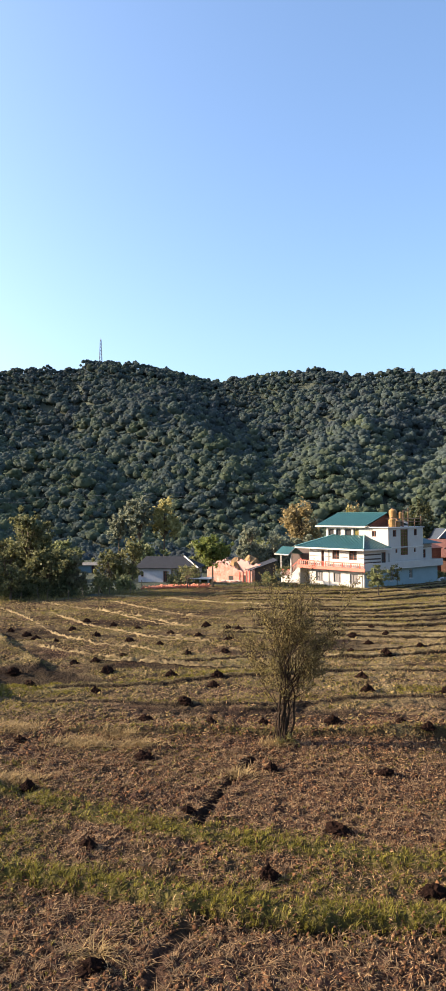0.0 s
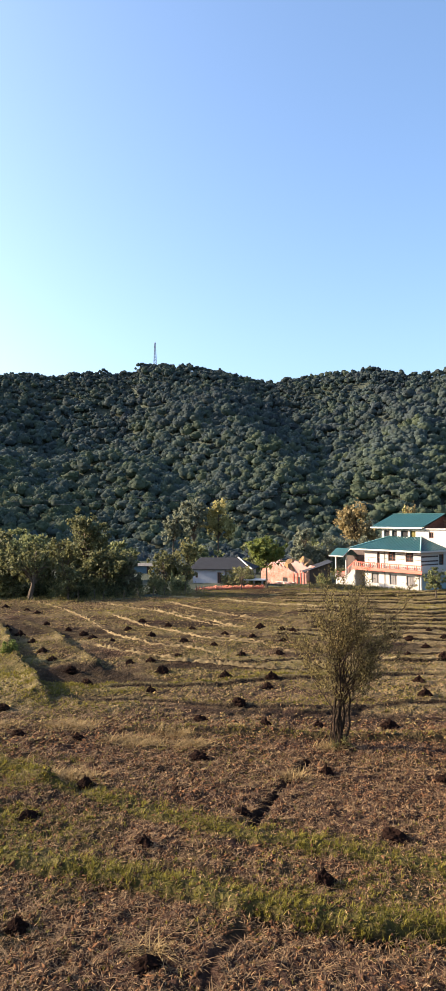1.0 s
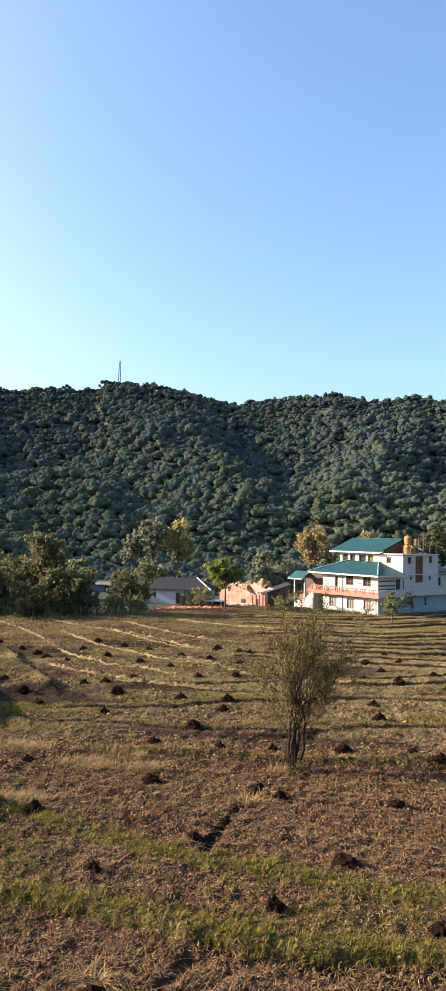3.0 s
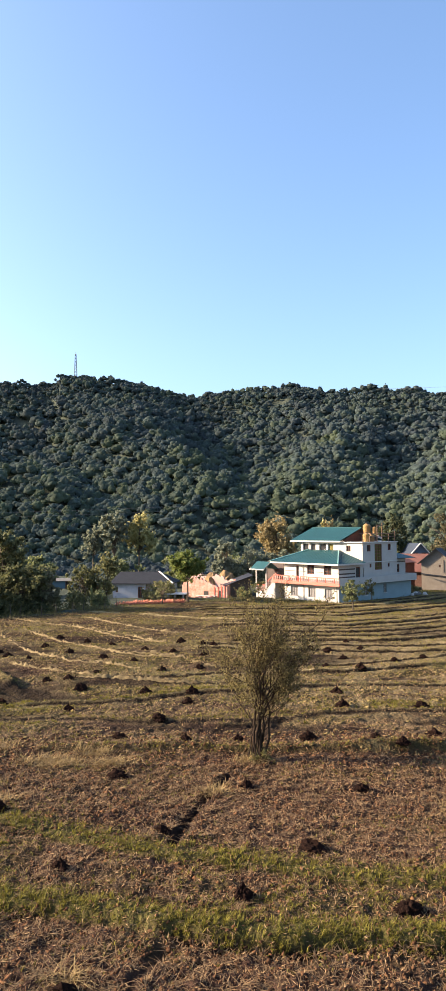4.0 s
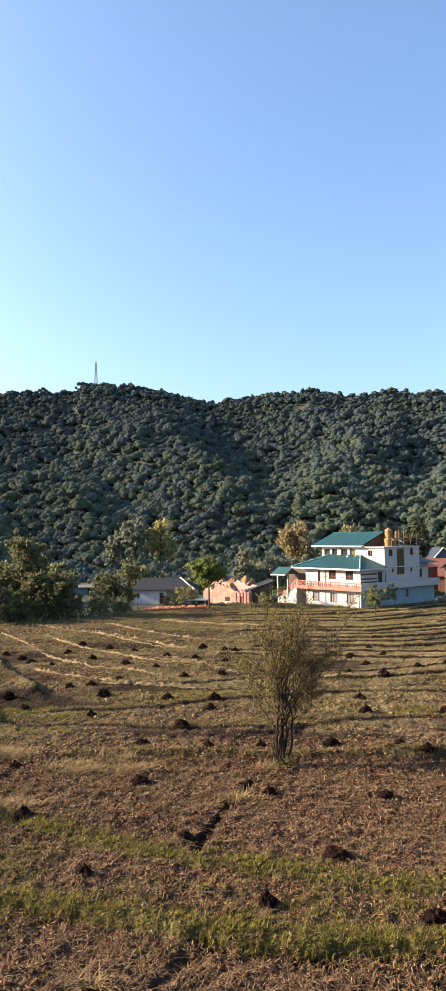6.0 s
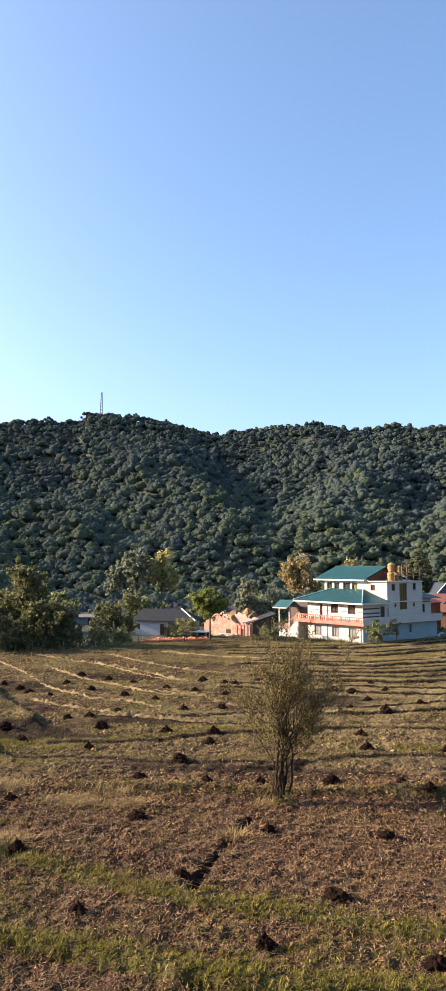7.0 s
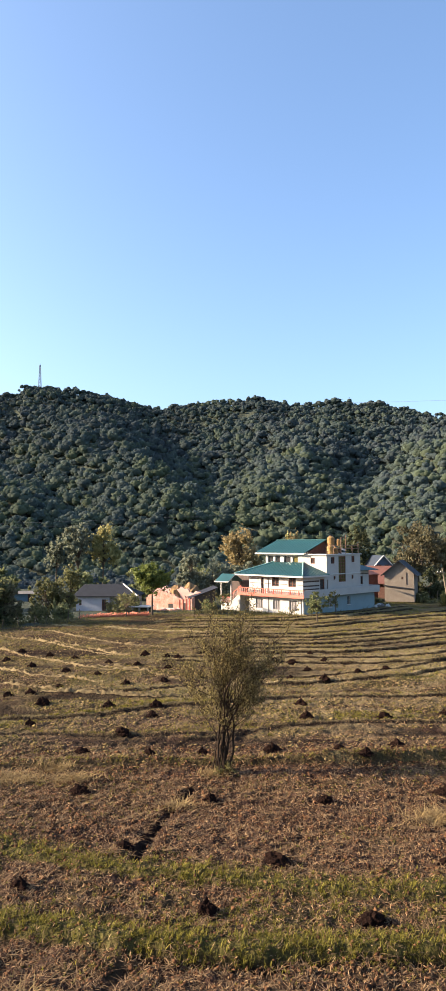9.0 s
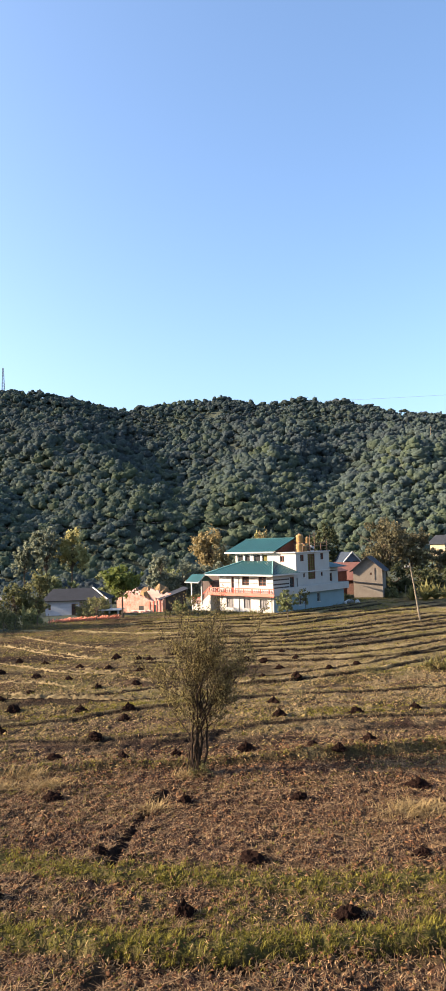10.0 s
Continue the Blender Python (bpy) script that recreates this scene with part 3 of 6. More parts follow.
def forest():
    q = np.random.default_rng(5)
    shapes, plain = [crown_template(k, 8, 40) for k in range(16)], [crown_template(k, 5, 26) for k in range(16)]
    xs, ys = [], []
    for step, r0, r1 in ((5.0, 296, 470), (5.9, 470, 735), (4.1, 735, 768)):
        a, b = np.meshgrid(np.arange(-470, 430, step), np.arange(250, 790, step))
        a, b = (a + q.uniform(-0.5, 0.5, a.shape) * step).ravel(), (b + q.uniform(-0.5, 0.5, b.shape) * step).ravel()
        m = (np.hypot(a, b) >= r0) & (np.hypot(a, b) < r1)
        xs.append(a[m]), ys.append(b[m])
    px, py = np.concatenate(xs), np.concatenate(ys)
    r, a = np.hypot(px, py), np.degrees(np.arctan2(px, py))
    keep = (r > 300 + 10 * vnoise(a / 3, r * 0, 71)) & (a > -31) & (a < 27.5)
    keep &= q.uniform(size=r.shape) < 0.8 + 0.35 * vnoise(px / 30, py / 30, 73) + (r < 520)
    px, py = px[keep], py[keep]
    n = len(px)
    far = np.hypot(px, py)
    size = 2.2 + 2.9 * q.uniform(size=n) ** 1.7 + 0.9 * vnoise(px / 40, py / 40, 83)
    size *= np.where(far > 690, 0.72, 1.0) * (0.8 + 0.2 * smooth(far, 380, 520))
    lift = np.zeros(n)
    rx = np.array([758 * math.sin(radians(t[0])) for t in RIDGE_TREES])
    ry = np.array([758 * math.cos(radians(t[0])) for t in RIDGE_TREES])
    px, py, size, lift = np.concatenate([px, rx]), np.concatenate([py, ry]), np.concatenate([size, [t[2] for t in RIDGE_TREES]]), np.concatenate([lift, [t[1] for t in RIDGE_TREES]])
    n, far = len(px), np.hypot(px, py)
    pz = land(px, py)[0]
    # pines and oaks greener low down; greyer above for haze, darkened foot for shade
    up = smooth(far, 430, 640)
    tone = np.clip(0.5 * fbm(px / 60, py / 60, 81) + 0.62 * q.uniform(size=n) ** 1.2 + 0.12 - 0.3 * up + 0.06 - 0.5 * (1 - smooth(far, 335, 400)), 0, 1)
    az = np.degrees(np.arctan2(px, py))
    for ga_, gr0, wide, more in GLADES:
        d = np.hypot(px - gr0 * math.sin(radians(ga_)), py - gr0 * math.cos(radians(ga_)))
        tone = np.clip(tone + more * (d < wide), 0, 1)
    # left slopes are paler in tone, for the haze and sunlight there
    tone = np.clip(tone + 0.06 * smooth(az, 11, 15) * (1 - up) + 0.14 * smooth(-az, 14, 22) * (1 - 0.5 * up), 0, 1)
    V, F, T, off = [], [], [], 0
    for x, y, z, t, s, up_ in zip(px, py, pz, tone, size, lift):
        v, f = (shapes if math.hypot(x, y) < 480 else plain)[q.integers(0, 16)]
        w = q.uniform(0, 6.283)
        c, d = math.cos(w), math.sin(w)
        tall = s * q.uniform(0.8, 1.15)
        sx, sy = s * q.uniform(0.85, 1.2), s * q.uniform(0.85, 1.2)
        base = z + (5.4 + up_ - 0.85 * tall if up_ else tall * q.uniform(0.7, 1.2))
        m = np.stack([(v[:, 0] * c - v[:, 1] * d) * sx + x, (v[:, 0] * d + v[:, 1] * c) * sy + y, v[:, 2] * tall + base], axis=1)
        if up_:
            m[-4:-1, 2] = z - 0.5
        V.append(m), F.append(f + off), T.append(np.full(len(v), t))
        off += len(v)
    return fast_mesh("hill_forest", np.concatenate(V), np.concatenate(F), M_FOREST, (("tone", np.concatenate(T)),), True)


def forest_material():
    m = bpy.data.materials.new("hill_woods")
    m.use_nodes = True
    n, l = m.node_tree.nodes, m.node_tree.links
    bs = n["Principled BSDF"]
    bs.inputs["Roughness"].default_value = 0.85
    bs.inputs["Specular IOR Level"].default_value = 0.12
    bs.inputs["Diffuse Roughness"].default_value = 1.0
    at, rp = n.new("ShaderNodeAttribute"), n.new("ShaderNodeValToRGB")
    at.attribute_name = "tone"
    # The blue-grey end of the ramp stands in for haze and foot shade.
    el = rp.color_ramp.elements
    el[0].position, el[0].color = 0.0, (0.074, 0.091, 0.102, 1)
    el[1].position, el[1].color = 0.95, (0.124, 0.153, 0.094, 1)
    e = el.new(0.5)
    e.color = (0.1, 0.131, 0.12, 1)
    l.new(at.outputs["Fac"], rp.inputs[0])
    hs = n.new("ShaderNodeHueSaturation")
    rnd = n.new("ShaderNodeNewGeometry")
    mr = n.new("ShaderNodeMapRange")
    mr.inputs["To Min"].default_value, mr.inputs["To Max"].default_value = 0.88, 1.12
    l.new(rnd.outputs["Random Per Island"], mr.inputs["Value"])
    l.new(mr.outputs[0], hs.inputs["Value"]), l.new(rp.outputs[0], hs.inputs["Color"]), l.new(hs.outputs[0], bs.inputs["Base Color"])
    ns, bp = n.new("ShaderNodeTexNoise"), n.new("ShaderNodeBump")
    ns.inputs["Scale"].default_value, ns.inputs["Detail"].default_value = 1.1, 5.0
    bp.inputs["Strength"].default_value, bp.inputs["Distance"].default_value = 0.5, 0.8
    co = n.new("ShaderNodeTexCoord")
    l.new(co.outputs["Object"], ns.inputs["Vector"]), l.new(ns.outputs["Fac"], bp.inputs["Height"]), l.new(bp.outputs[0], bs.inputs["Normal"])
    tr, ms = n.new("ShaderNodeBsdfTranslucent"), n.new("ShaderNodeMixShader")
    ms.inputs[0].default_value = 0.45
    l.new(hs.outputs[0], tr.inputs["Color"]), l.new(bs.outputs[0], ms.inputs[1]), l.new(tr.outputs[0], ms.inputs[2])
    l.new(ms.outputs[0], n["Material Output"].inputs["Surface"])
    return m


M_FOREST = forest_material()
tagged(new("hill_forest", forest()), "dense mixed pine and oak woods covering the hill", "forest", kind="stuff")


# ---- trees ----
def tree(name, label, base, trunk_r, lobes, leaf, leaves, size, rng_seed, group="", bare_limbs=0, lean=(0, 0), droop=0.3, long=1.5, sides=6):
    """A tree: tapered trunk with limbs into lobes of foliage. lobes: centre and radii, from the base."""
    q = np.random.default_rng(rng_seed)
    x, y = base
    ob = thing(name, pose(x, y, height(x, y) - 0.1), label, "tree", group)
    bm = bmesh.new()
    zc = [c[2] for c, _ in lobes]
    fork = Vector((lean[0] * 0.5, lean[1] * 0.5, min(zc) * 0.62))
    topz = max(zc)
    tube(bm, [(0, 0, -0.2), (lean[0] * 0.15, lean[1] * 0.15, fork.z * 0.45), tuple(fork), (lean[0], lean[1], topz)], [trunk_r * 1.25, trunk_r, trunk_r * 0.8, trunk_r * 0.2], sides)
    for c, rad in lobes:
        c = Vector(c)
        for k in range(3):
            start = fork.lerp(Vector((lean[0], lean[1], topz)), q.uniform(0, 0.5))
            end = c + Vector((q.normal() * rad[0], q.normal() * rad[1], q.normal() * rad[2])) * 0.45
            mid = start.lerp(end, 0.5) + Vector((0, 0, 0.12 * (end - start).length))
            tube(bm, [start, mid, end], [trunk_r * 0.4, trunk_r * 0.25, trunk_r * 0.06], 4)
    part("trunk", bm, M_BARK, ob)
    vol = np.array([r[0] * r[1] * r[2] for _, r in lobes]) ** (2 / 3)
    C = []
    for (c, rad), share in zip(lobes, vol / vol.sum()):
        n = int(leaves * share)
        clumps = q.normal(size=(max(6, n // 26), 3))
        clumps *= (q.uniform(0.15, 1, len(clumps)) ** 0.45 / np.linalg.norm(clumps, axis=1))[:, None]
        p = clumps[q.integers(0, len(clumps), n)] + q.normal(size=(n, 3)) * 0.13
        C.append(p * np.array(rad) + np.array(c))
    crown = new("crown", leaf_mesh("crown", np.concatenate(C), size, leaf, q, long, droop))
    crown.parent = ob
    return ob


def round_lobes(h, w, low, n, seed):
    """Lobes of a round or tall crown between low and h, w wide."""
    q = np.random.default_rng(seed)
    out = [((0, 0, (low + h) / 2), (w * 0.36, w * 0.36, (h - low) * 0.42))]
    for k in range(n):
        t = q.uniform(0.12, 0.86)
        wide = w * 0.34 * math.sin(math.pi * (0.18 + 0.72 * t))
        a = q.uniform(0, 6.283)
        s = q.uniform(0.2, 0.3)
        out.append(((math.cos(a) * wide, math.sin(a) * wide, low + t * (h - low)), (w * s, w * s, min((h - low) * 0.22, w * s))))
    return out


# ---- the young tree in the field ----
def field_tree():
    q = random.Random(4)
    ob = thing("bare_tree", pose(0.02, 34.6, height(0.02, 34.6) - 0.05), "small multi-stemmed tree nearly bare of leaves, standing in the field", "tree")
    bm = bmesh.new()
    tips = []

    def grow(p, d, length, r, depth, out=None):
        path, radii = [p], [r]
        steps = 7 if depth == 0 else 4
        for k in range(steps):
            if depth == 0:
                # stems rise close together, then spread
                bend = 0.05 + 0.62 * max(0.0, (k - 2) / 4) ** 1.4
                d = (Vector((0.05, 0, 1)) + out * bend + Vector((q.gauss(0, 0.2), q.gauss(0, 0.14), 0))).normalized()
            else:
                d = (d + Vector((q.gauss(0.01, 0.17), q.gauss(0, 0.12), q.gauss(0.11, 0.1)))).normalized()
            p = p + d * length / steps
            path.append(p), radii.append(r * (1 - 0.6 * (k + 1) / steps))
            if depth < 4 and k >= (1 if depth else 3 if q.random() < 0.6 else 2):
                for s in range(1 if depth < 3 else 2):
                    side = Vector((q.gauss(0.1, 1), q.gauss(0, 0.45), q.gauss(0.35, 0.45))).normalized()
                    nd = (d * 0.75 + side * 0.68).normalized()
                    grow(p, nd, length * q.uniform(0.4, 0.62), radii[-1] * 0.66, depth + 1)
        tube(bm, path, [max(v, 0.0065) for v in radii], 6 if depth == 0 else 4 if depth < 2 else 3)
        if depth >= 2:
            tips.append((path[-1], path[-3]))

    stems = [(-0.2, 0.05, 4.6), (-0.05, -0.1, 5.1), (0.12, 0.05, 5.4), (0.0, 0.12, 4.7), (0.26, -0.05, 5.0), (-0.3, -0.05, 3.4), (0.2, 0.0, 4.8), (0.32, 0.1, 4.3), (0.1, -0.15, 3.2), (-0.12, 0.2, 4.4), (0.25, 0.18, 4.6), (-0.05, -0.2, 4.0)]
    for k, (x, y, ln) in enumerate(stems):
        a = 2.4 * k + q.uniform(-0.4, 0.4)
        grow(Vector((x * 1.15, y * 1.3, -0.1)), Vector((0, 0, 1)), ln * 0.86, 0.05 * ln / 4.0, 0, Vector((math.cos(a) * (1.15 if math.cos(a) > 0 else 0.8), math.sin(a) * 0.36, 0)))
    part("trunk", bm, M_TWIG, ob)
    g = np.random.default_rng(9)
    P = np.array([[*(a.lerp(b, g.uniform(0, 1)) + Vector(g.normal(size=3) * 0.09))] for a, b in tips for _ in range(4)])
    lv = new("foliage", leaf_mesh("foliage", P, 0.06, M_LEAF_SHRUB, g, 1.5, 0.3))
    lv.parent = ob
    return ob


field_tree()


# ---- manure heaps ----
def heap(seed):
    """A crumbling mound: a broken crest and a skirt of crumbs round it."""
    q = random.Random(seed)
    bm = bmesh.new()
    bmesh.ops.create_icosphere(bm, subdivisions=4, radius=1.0)
    for v in bm.verts:
        k = noise.noise(v.co * 1.8 + Vector((seed * 7, 0, 0))) * 0.45 + noise.noise(v.co * 5 + Vector((0, seed * 5, 0))) * 0.34 + noise.noise(v.co * 13 + Vector((seed, 0, 3))) * 0.2
        v.co *= 1 + k
        v.co.z = max(v.co.z, -0.12) * (0.95 - 0.45 * min(1.0, v.co.xy.length))
    for j in range(26):
        a, d, r = q.uniform(0, 6.283), q.uniform(0.8, 1.35), q.uniform(0.05, 0.15)
        o = bmesh.ops.create_icosphere(bm, subdivisions=1, radius=r, matrix=Matrix.Translation((math.cos(a) * d, math.sin(a) * d, r * 0.4)))
        for v in o["verts"]:
            v.co += Vector((q.uniform(-1, 1), q.uniform(-1, 1), q.uniform(-1, 1))) * r * 0.35
    me = bpy.data.meshes.new("dung_mound")
    bm.to_mesh(me)
    bm.free()
    me.materials.append(M_DUNG)
    return me


HEAPS_NEAR = [(-4.6, 17.3), (-8.5, 18.4), (4.3, 20.9), (-0.4, 21.7), (-6.3, 23.2), (-10.9, 24.6), (7.7, 24.7), (1.9, 24.9), (-3.4, 26.1), (-9.9, 27.7), (4.4, 30.6), (-0.4, 30.8), (9.7, 31.4), (-6.1, 31.9), (-12.4, 33.6), (-15.6, 34.0), (7.2, 35.9), (-3.6, 37.2), (6.1, 37.2), (-0.9, 37.3), (2.7, 37.6), (-7.1, 37.7), (9.2, 37.8), (-18.3, 37.9), (-12.3, 39.3)]
HEAPS_MIDDLE = [(-20.6, 41.1), (-5.5, 41.3), (-11.3, 43.4), (5.3, 44.4), (10.1, 44.5), (13.9, 45.0), (-16.0, 45.1), (-4.2, 45.5), (-7.3, 48.0), (-18.2, 48.1), (-4.2, 48.1), (5.4, 48.3), (-11.9, 49.2), (-20.8, 51.2), (-15.1, 52.0), (-13.7, 52.8), (-22.8, 54.1), (-12.0, 54.6), (-7.1, 55.2), (8.1, 56.0), (-4.3, 56.6), (5.6, 57.2), (3.1, 57.3), (-25.4, 58.1), (-9.9, 59.0), (11.4, 59.7), (-19.1, 60.3)]
HEAPS_FAR = [(3.5, 60.7), (-12.8, 60.8), (7.4, 60.9), (14.0, 60.9), (-28.1, 61.5), (-21.4, 61.9), (-4.4, 62.4), (-16.4, 63.5), (-7.2, 63.6), (-22.9, 63.8), (-30.7, 64.4), (6.5, 64.4), (9.4, 64.8), (-9.9, 65.0), (5.0, 65.2), (-25.3, 66.2), (-3.8, 66.5), (-19.5, 66.8), (-13.4, 67.2), (-33.4, 67.4), (-4.9, 67.7), (-7.0, 68.6), (-28.8, 69.4), (-16.2, 69.4), (8.7, 69.4), (-19.6, 72.2), (-33.2, 77.2), (-35.5, 79.6), (-39.2, 81.8)]
heap_shapes = [heap(k) for k in range(8)]
q = random.Random(12)
for k, (x, y) in enumerate(HEAPS_NEAR + HEAPS_MIDDLE + HEAPS_FAR):
    ob = new("dung_mound", heap_shapes[k % 8])
    s = q.uniform(0.27, 0.4)
    wide = q.uniform(0.9, 1.2)
    ob.matrix_world = pose(x, y, height(x, y), 0, 0, q.uniform(-40, 40)) @ Matrix.Diagonal((s * wide, s * 0.9, s * q.uniform(1.0, 1.35), 1))
    tagged(ob, "small mound of dark crumbly manure on the stubble field", "manure mound", "manure mounds in the field")


# ---- building materials ----
M_WHITE = mat("white_limewash", (0.37, 0.348, 0.32), 0.85, var=0.08, scale=0.7, fine=14, bump=0.15)
M_PALEBLUE = mat("pale_blue_wash", (0.19, 0.25, 0.265), 0.85, var=0.1, scale=0.7, fine=14, bump=0.15)
M_GREENROOF = mat("green_metal_roof", (0.014, 0.058, 0.064), 0.55, var=0.16, scale=0.5, fine=9, bump=0.1)
M_FASCIA = mat("off_white_fascia", (0.42, 0.4, 0.37), 0.7, var=0.1)
M_PINK = mat("salmon_red_paint", (0.5, 0.115, 0.08), 0.7, var=0.16, scale=1.2, fine=18)
M_PINKPALE = mat("pale_pink_plaster", (0.5, 0.31, 0.26), 0.8, var=0.1, scale=1.2, fine=18)
M_BAND = mat("dark_brown_band", (0.06, 0.04, 0.035), 0.7, var=0.2)
M_WOOD = mat("brown_window_wood", (0.13, 0.05, 0.03), 0.65, var=0.3, scale=2, fine=20)
M_GREYWOOD = mat("grey_shutter_paint", (0.19, 0.175, 0.165), 0.75, var=0.15)
M_GOLD = mat("yellow_plastic_tank", (0.24, 0.14, 0.05), 0.5, var=0.18, scale=1.5, fine=12)
M_STEEL = mat("rusty_steel", (0.2, 0.12, 0.08), 0.7, metal=0.4, var=0.4, scale=3, fine=25)
M_SLATE = mat("grey_slate_roof", (0.015, 0.017, 0.023), 0.85, var=0.25, scale=1.0, fine=7, bump=0.6, dist=0.05)
M_DARKSLATE = mat("dark_slate_roof", (0.018, 0.019, 0.025), 0.7, var=0.3, scale=1.0, fine=7, bump=0.6, dist=0.05)
M_MUD = mat("mud_plaster", (0.22, 0.185, 0.148), 0.95, second=(0.15, 0.122, 0.098), scale=0.8, fine=9, bump=0.5, dist=0.04)
M_RUIN = mat("pink_clay_plaster", (0.56, 0.4, 0.33), 0.95, second=(0.36, 0.1, 0.05), scale=1.1, fine=3.5, bump=0.8, dist=0.08)
# Darker copy of the mud plaster, for the shed's shaded walls.
M_SHED = mat("shaded_mud_plaster", (0.085, 0.072, 0.062), 0.95, second=(0.055, 0.046, 0.04), scale=0.8, fine=9, bump=0.5, dist=0.04)
M_REDROOF = mat("red_brown_sheet_roof", (0.12, 0.052, 0.042), 0.75, var=0.22, scale=0.8, fine=10)
M_TILE = mat("red_clay_tile", (0.62, 0.25, 0.16), 0.9, second=(0.4, 0.13, 0.08), scale=1.5, fine=9, per_object=0.5)
M_BRICK = mat("red_clay_brick", (0.16, 0.065, 0.045), 0.9, second=(0.09, 0.035, 0.025), scale=1.5, fine=9)
M_BLUEWALL = mat("blue_painted_wall", (0.09, 0.15, 0.19), 0.8, var=0.2)
M_HAY = mat("hay", (0.3, 0.19, 0.09), 0.95, second=(0.15, 0.085, 0.04), scale=2, fine=16, bump=0.8, dist=0.08)
M_STONE = mat("dark_field_stone", (0.16, 0.15, 0.14), 0.95, var=0.35, scale=0.4, fine=2, bump=0.6, dist=0.3)
M_CONCRETE = mat("weathered_pole_wood", (0.15, 0.12, 0.085), 0.9, var=0.25, scale=2, fine=20, bump=0.3, streak=(8, 8, 1))
M_CABLE = mat("grey_cable", (0.2, 0.2, 0.22), 0.5, metal=0.5, bump=0)
M_MAST = mat("galvanised_mast_steel", (0.13, 0.14, 0.17), 0.6, metal=0.1, bump=0)
# Near-black stand-in for the shade inside doors, openings and the passage.
M_DARKIN = mat("dark_interior_shade", (0.05, 0.045, 0.04), 0.95, var=0.3)
M_CURTAIN = mat("pale_window_shutter", (0.17, 0.155, 0.15), 0.8, var=0.3, scale=3, fine=20)
M_GLASS = mat("dark_window_glass", (0.03, 0.03, 0.032), 0.12, var=0.2, bump=0)
M_AMBER = mat("amber_stairwell_glass", (0.1, 0.085, 0.03), 0.15, var=0.4, scale=1.5, fine=5, bump=0)


# ---- building helpers ----
def panel(bm, m, length, z0, z1, thick, openings=()):
    """A wall with thickness and real openings (s0, z0, s1, z1); s runs along the wall, the inside is towards +y."""
    ss = sorted({0.0, length, *[o[0] for o in openings], *[o[2] for o in openings]})
    zs = sorted({z0, z1, *[o[1] for o in openings], *[o[3] for o in openings]})

    def solid(i, j):
        if not (0 <= i < len(ss) - 1 and 0 <= j < len(zs) - 1):
            return False
        s, z = (ss[i] + ss[i + 1]) / 2, (zs[j] + zs[j + 1]) / 2
        return not any(o[0] < s < o[2] and o[1] < z < o[3] for o in openings)

    def quad(*p):
        bm.faces.new([bm.verts.new(m @ Vector(v)) for v in p])
    for i in range(len(ss) - 1):
        for j in range(len(zs) - 1):
            if not solid(i, j):
                continue
            a, b, c, d = ss[i], ss[i + 1], zs[j], zs[j + 1]
            quad((a, 0, c), (b, 0, c), (b, 0, d), (a, 0, d))
            quad((a, thick, c), (a, thick, d), (b, thick, d), (b, thick, c))
            if not solid(i - 1, j):
                quad((a, 0, c), (a, 0, d), (a, thick, d), (a, thick, c))
            if not solid(i + 1, j):
                quad((b, 0, c), (b, thick, c), (b, thick, d), (b, 0, d))
            if not solid(i, j - 1):
                quad((a, 0, c), (a, thick, c), (b, thick, c), (b, 0, c))
            if not solid(i, j + 1):
                quad((a, 0, d), (b, 0, d), (b, thick, d), (a, thick, d))
    bmesh.ops.remove_doubles(bm, verts=bm.verts, dist=0.0005)
    return bm


def window(parent, m, s0, z0, s1, z1, frame_mat, pane_mat, bars=1, rails=1, deep=0.1, sill=True, name="window"):
    """A window set into its opening: a frame with glazing bars, a pane behind it, a sill."""
    w = 0.1 if frame_mat is M_WOOD else 0.07
    bm = bmesh.new()
    panel(bm, Matrix.Translation((s0, deep, 0)), s1 - s0, z0, z1, 0.07, [(w, z0 + w, s1 - s0 - w, z1 - w)])
    bm.transform(m)
    win = part(name, bm, frame_mat, parent)
    for k in range(bars):
        x = s0 + (s1 - s0) * (k + 1) / (bars + 1)
        bm = box(bmesh.new(), x - w * 0.4, deep + 0.005, z0 + w, x + w * 0.4, deep + 0.06, z1 - w)
        bm.transform(m)
        part("glazing_bar", bm, frame_mat, win)
    for k in range(rails):
        z = z0 + (z1 - z0) * (k + 1) / (rails + 1)
        bm = box(bmesh.new(), s0 + w, deep + 0.01, z - w * 0.35, s1 - w, deep + 0.055, z + w * 0.35)
        bm.transform(m)
        part("glazing_bar", bm, frame_mat, win)
    bm = bmesh.new()
    box(bm, s0 + 0.02, deep + 0.075, z0 + 0.02, s1 - 0.02, deep + 0.09, z1 - 0.02)
    bm.transform(m)
    part("pane", bm, pane_mat, win)
    if sill:
        bm = bmesh.new()
        box(bm, s0 - 0.08, -0.07, z0 - 0.08, s1 + 0.08, 0.1, z0 - 0.004)
        bm.transform(m)
        part("sill", bm, M_FASCIA, win)
    return win


def slab(bm, corners, thick):
    """A sheet of thickness under the polygon of corners."""
    t = [bm.verts.new(Vector(c)) for c in corners]
    b = [bm.verts.new(Vector(c) - Vector((0, 0, thick))) for c in corners]
    bm.faces.new(t), bm.faces.new(b[::-1])
    for i in range(len(t)):
        j = (i + 1) % len(t)
        bm.faces.new((t[i], b[i], b[j], t[j]))
    return bm


